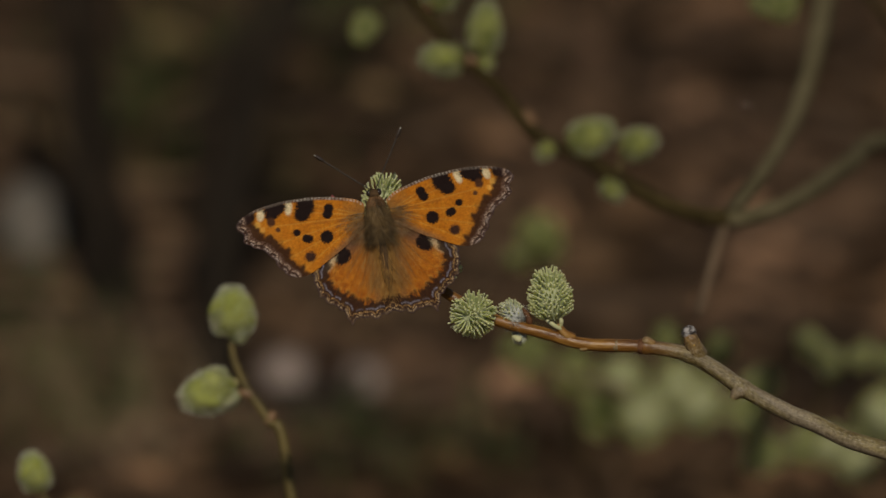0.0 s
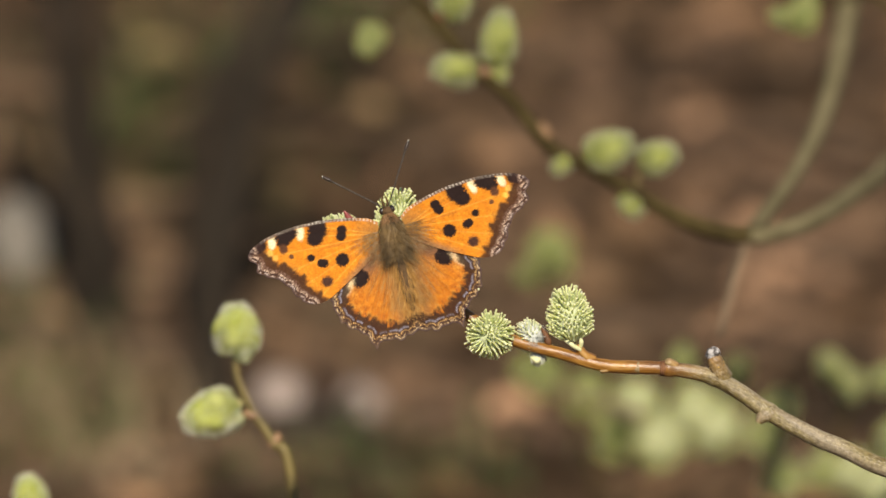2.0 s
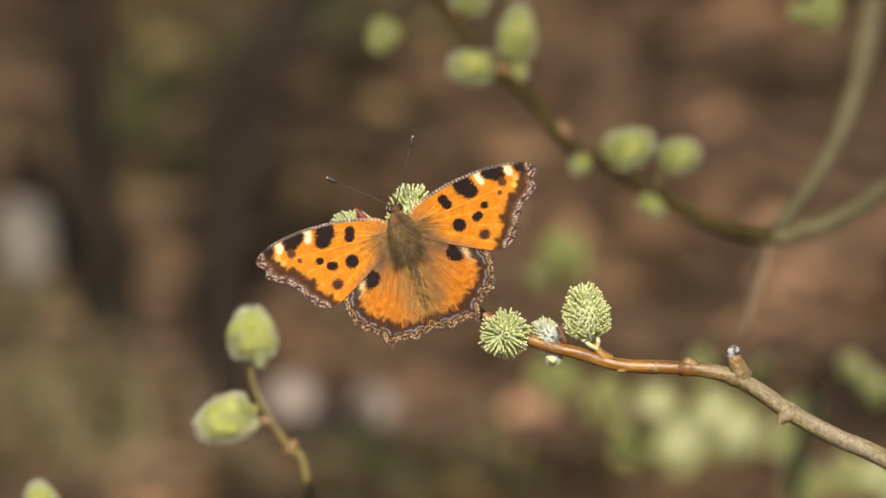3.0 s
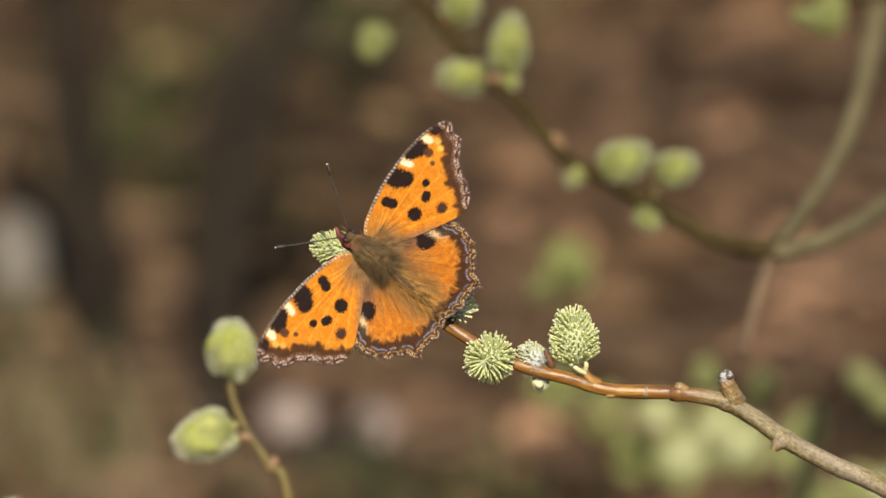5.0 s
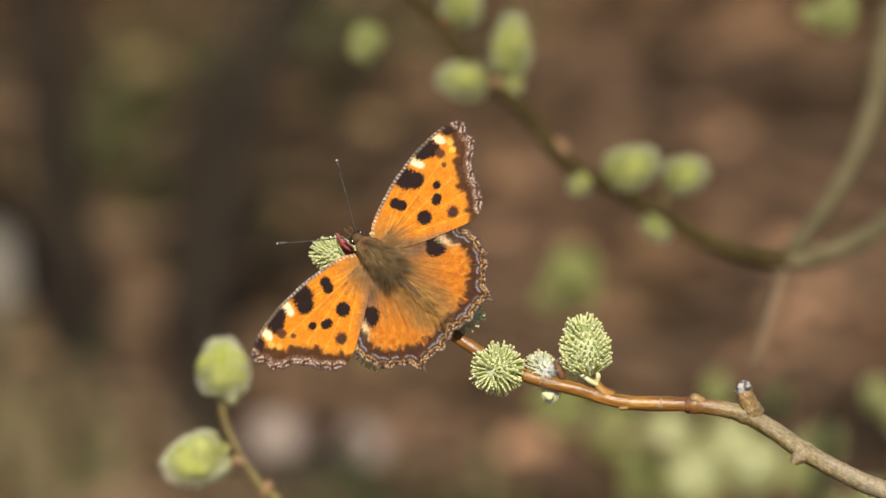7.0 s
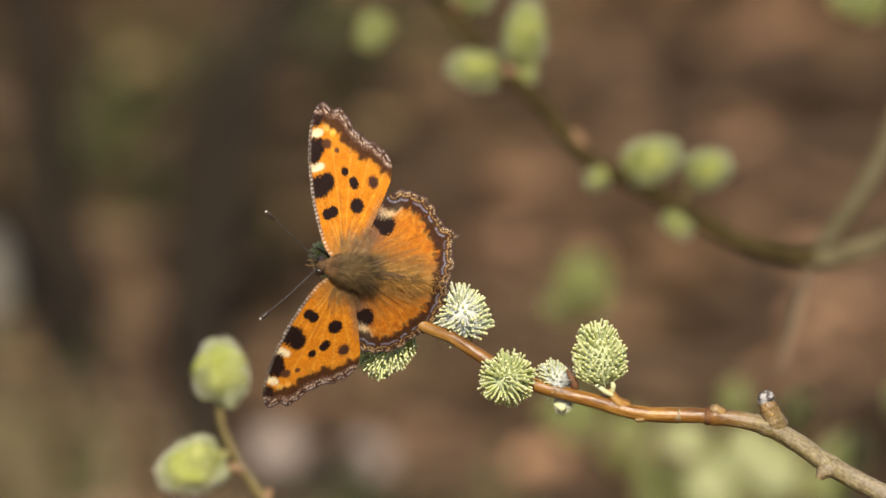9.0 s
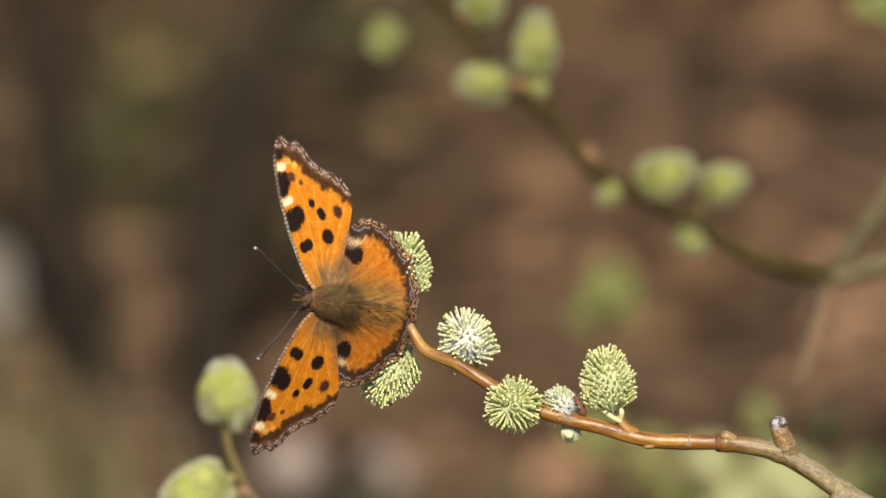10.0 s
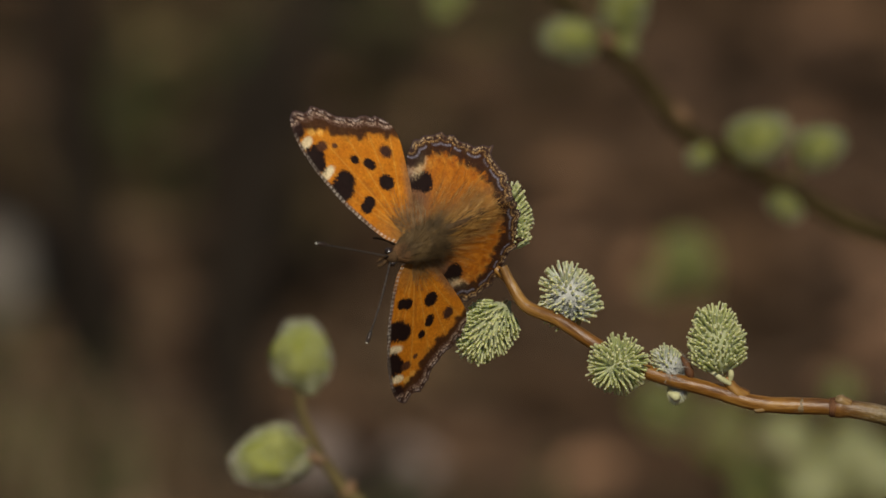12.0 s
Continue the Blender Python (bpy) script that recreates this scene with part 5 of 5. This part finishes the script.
# ---- what moves ----
BUTTERFLY_ROWS = [
    # seconds, along and up the plane (mm), heading, tilt, roll, raising of the left and right wings, forward sweep left and right
    (0, -10.56, 2.54, 9.6, 4.4, -1.3, 5.2, 4.0, -2.3, 0.1),
    (0.5, -10.37, 2.59, 11.0, 4.1, -1.7, 5.2, 4.2, -2.0, -0.0),
    (1, -10.14, 3.52, 14.1, 4.4, -3.8, 4.6, 6.2, -2.4, 0.6),
    (1.5, -9.70, 2.83, 17.9, 2.9, -3.3, 3.9, 5.5, -2.0, 0.4),
    (2, -9.87, 2.32, 14.9, 0.2, -2.4, 4.0, 5.6, -2.1, -0.7),
    (2.5, -9.86, 2.56, 14.0, 2.1, -1.7, 3.4, 5.2, -2.4, -0.2),
    (3, -10.24, 2.12, 17.9, 1.2, -2.8, 2.2, 6.4, -1.9, 0.6),
    (3.2, -9.37, 2.10, 19.7, 0.7, -2.6, 2.0, 6.1, -2.0, 0.9),
    (4.8, -8.38, 2.45, 40.8, 4.9, 0.2, 4.8, 2.7, -1.3, -0.5),
    (5, -10.95, 3.78, 49.7, 11.3, 1.0, 5.8, 2.3, -1.5, 1.2),
    (5.5, -9.82, 3.96, 53.3, 7.3, 0.8, 1.3, -3.8, -1.1, 1.6),
    (6, -8.68, 2.46, 45.7, 2.5, -2.1, 1.0, -5.2, -0.6, 1.4),
    (6.5, -8.93, 2.90, 46.0, 4.4, -0.1, 0.9, -3.1, -1.2, 2.6),
    (7, -10.29, 4.14, 46.2, 6.2, 1.5, 0.7, -2.4, -1.8, 2.7),
    (7.2, -10.79, 4.72, 51.7, 9.3, 4.5, -0.7, -6.7, -0.3, 2.6),
    (8.8, -14.62, 4.97, 82.2, 27.0, -8.9, -19.3, -9.2, -1.0, 6.2),
    (9, -15.40, 5.21, 80.8, 26.2, -5.4, -22.2, -14.2, 0.5, 7.4),
    (9.5, -17.00, 5.48, 80.6, 25.8, -5.1, -18.1, -10.0, -0.3, 7.9),
    (10, -19.43, 4.37, 83.7, 40.3, -0.8, -20.9, -17.4, -0.3, 7.7),
    (10.5, -18.92, 5.14, 85.6, 28.7, -7.9, -15.2, -11.8, 1.3, 7.3),
    (11, -19.24, 5.29, 92.7, 21.8, -9.1, -15.7, -14.1, 1.9, 7.2),
    (11.5, -19.66, 6.01, 102.2, 26.9, -13.0, -20.5, -16.3, 0.8, 9.2),
    (12, -20.88, 7.77, 116.8, 27.7, -16.6, -24.2, -24.6, 1.4, 7.4),
]
FLY_ROWS = [(0, 400.0, -86.0, 0.0), (1.2, 160.5, 4.6, 0.0), (1.3, 115.9, 21.4, 0.0), (1.4, 71.3, 38.2, 0.0), (1.5, 26.7, 54.9, 0.0), (1.6, -17.9, 71.7, 0.0), (1.7, -62.6, 88.4, 0.0), (12, -340.0, 220.0, 0.0)]
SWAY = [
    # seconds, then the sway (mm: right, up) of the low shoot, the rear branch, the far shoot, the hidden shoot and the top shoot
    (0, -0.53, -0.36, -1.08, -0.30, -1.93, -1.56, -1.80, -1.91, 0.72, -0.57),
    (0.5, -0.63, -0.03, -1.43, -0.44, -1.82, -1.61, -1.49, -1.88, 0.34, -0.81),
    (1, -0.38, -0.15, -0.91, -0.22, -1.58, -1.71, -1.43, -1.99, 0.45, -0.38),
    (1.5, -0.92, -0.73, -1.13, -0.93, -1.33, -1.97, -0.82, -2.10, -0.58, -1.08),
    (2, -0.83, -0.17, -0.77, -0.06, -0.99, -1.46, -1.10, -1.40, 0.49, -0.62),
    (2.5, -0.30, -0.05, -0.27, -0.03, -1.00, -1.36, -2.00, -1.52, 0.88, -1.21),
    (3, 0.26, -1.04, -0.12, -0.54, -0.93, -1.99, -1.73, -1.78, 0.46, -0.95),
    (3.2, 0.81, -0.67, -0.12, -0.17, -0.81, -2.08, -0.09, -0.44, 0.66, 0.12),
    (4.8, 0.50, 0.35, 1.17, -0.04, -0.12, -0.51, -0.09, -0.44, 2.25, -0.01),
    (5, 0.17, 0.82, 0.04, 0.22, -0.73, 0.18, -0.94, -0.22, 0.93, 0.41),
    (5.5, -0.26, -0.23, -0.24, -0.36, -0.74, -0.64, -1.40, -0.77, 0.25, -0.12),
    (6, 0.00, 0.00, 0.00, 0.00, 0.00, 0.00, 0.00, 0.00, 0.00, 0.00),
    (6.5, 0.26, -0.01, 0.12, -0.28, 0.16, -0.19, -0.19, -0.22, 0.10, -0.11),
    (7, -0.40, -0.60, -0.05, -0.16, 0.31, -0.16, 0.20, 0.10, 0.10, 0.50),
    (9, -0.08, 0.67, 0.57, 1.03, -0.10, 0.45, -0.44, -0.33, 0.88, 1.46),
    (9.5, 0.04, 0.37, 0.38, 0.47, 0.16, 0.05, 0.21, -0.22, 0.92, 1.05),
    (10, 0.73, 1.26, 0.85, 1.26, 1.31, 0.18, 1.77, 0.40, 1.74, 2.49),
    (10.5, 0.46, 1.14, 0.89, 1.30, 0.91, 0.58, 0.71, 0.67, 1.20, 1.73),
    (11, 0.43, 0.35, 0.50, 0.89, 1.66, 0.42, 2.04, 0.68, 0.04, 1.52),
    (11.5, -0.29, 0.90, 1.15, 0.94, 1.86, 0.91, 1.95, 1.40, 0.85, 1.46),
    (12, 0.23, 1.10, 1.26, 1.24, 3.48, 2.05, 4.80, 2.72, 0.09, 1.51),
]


def motions():
    rows = []
    for t, a, b, h, tilt, roll, *_ in BUTTERFLY_ROWS:
        m = SLOPE @ Matrix.Translation((a * 0.001, b * 0.001, 0.0075)) @ pose(0, 0, 0, 0, 0, h) @ pose(0, 0, 0, tilt, 0, 0) @ pose(0, 0, 0, 0, roll, 0)
        rows.append((t, m))
    walk(INSECT, rows)
    for side, s, lift, sweep in (("L", -1, 6, 8), ("R", 1, 7, 9)):
        hinge = Matrix.Translation((s * HINGE_X * 0.001, HINGE_Y * 0.001, 0))
        walk(WINGS["fore", side], [(r[0], hinge @ pose(0, 0, 0, 0, -s * r[lift], 0) @ pose(0, 0, 0, 0, 0, s * r[sweep])) for r in BUTTERFLY_ROWS])
        walk(WINGS["hind", side], [(r[0], hinge @ pose(0, 0, 0, 0, -s * r[lift], 0)) for r in BUTTERFLY_ROWS])
    heading = SLOPE @ pose(0, 0, 0, 0, 0, -22)
    walk(FLY, [(t, Matrix.Translation(at(a, b, c)) @ heading.to_3x3().to_4x4()) for t, a, b, c in FLY_ROWS])
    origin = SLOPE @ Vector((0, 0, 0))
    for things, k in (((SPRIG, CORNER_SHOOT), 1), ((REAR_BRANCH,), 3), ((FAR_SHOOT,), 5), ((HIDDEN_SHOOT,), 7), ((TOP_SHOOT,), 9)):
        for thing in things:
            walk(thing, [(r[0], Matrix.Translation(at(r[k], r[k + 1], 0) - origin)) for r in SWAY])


# ---- build ----
ground()
litter()
fallen_sticks()
stone(-0.0392, 0.6985, 0.0066, 0.0055, 0.0062, 1, "small pale grey-pink pebble on the leaf litter", 20)
stone(-0.0195, 0.6955, 0.0068, 0.0056, 0.0064, 2, "small pale grey-pink pebble on the leaf litter", 70)
stone(-0.1052, 0.7750, 0.0086, 0.0110, 0.0145, 3, "grey stone half sunk in the floor", 10, GREY_STONE)
dark_bush((-0.0815, 0.735, 0.0), [(-0.0835, 0.736, 0.016), (-0.0865, 0.738, 0.032), (-0.0895, 0.740, 0.055), (-0.0920, 0.742, 0.080), (-0.0965, 0.744, 0.105), (-0.1010, 0.746, 0.135)], 5, 0.0026, (0.0020, 0.0032), 3, "dark bare shrub stems rising from the floor")
dark_bush((-0.0565, 0.695, 0.0), [(-0.0550, 0.697, 0.022), (-0.0530, 0.699, 0.045), (-0.0505, 0.701, 0.068), (-0.0450, 0.703, 0.088), (-0.0370, 0.705, 0.105), (-0.0250, 0.707, 0.135)], 7, 0.0046, (0.0016, 0.0028), 4, "dark bare shrub stems rising from the floor")
added_branch([(-0.042, 0.6735, 0.002), (-0.028, 0.6750, 0.003), (-0.014, 0.6715, 0.002)], 0.0050)
grass([(-0.102, 0.722, 0.012, 60), (-0.034, 0.915, 0.03, 110), (-0.079, 0.860, 0.02, 60), (-0.026, 0.655, 0.012, 60), (0.004, 0.655, 0.012, 50), (-0.090, 0.675, 0.012, 40)], "grass", GRASS, "short green grass and moss tufts on the floor", 5)
grass([(-0.077, 0.670, 0.016, 50), (-0.062, 0.655, 0.012, 24), (-0.088, 0.745, 0.012, 26), (-0.095, 0.700, 0.016, 34), (-0.104, 0.850, 0.012, 16), (-0.007, 0.745, 0.016, 14)], "dry_grass", DRY_GRASS, "pale dry grass scattered over the floor", 6)
SPRIG = low_shoot()
CORNER_SHOOT = corner_shoot()
REAR_BRANCH = rear_branch()
FAR_SHOOT = far_shoot()
HIDDEN_SHOOT = hidden_shoot()
TOP_SHOOT = top_shoot()
FRONT = front_twig()
INSECT, WINGS = butterfly()
FLY = fly()
motions()
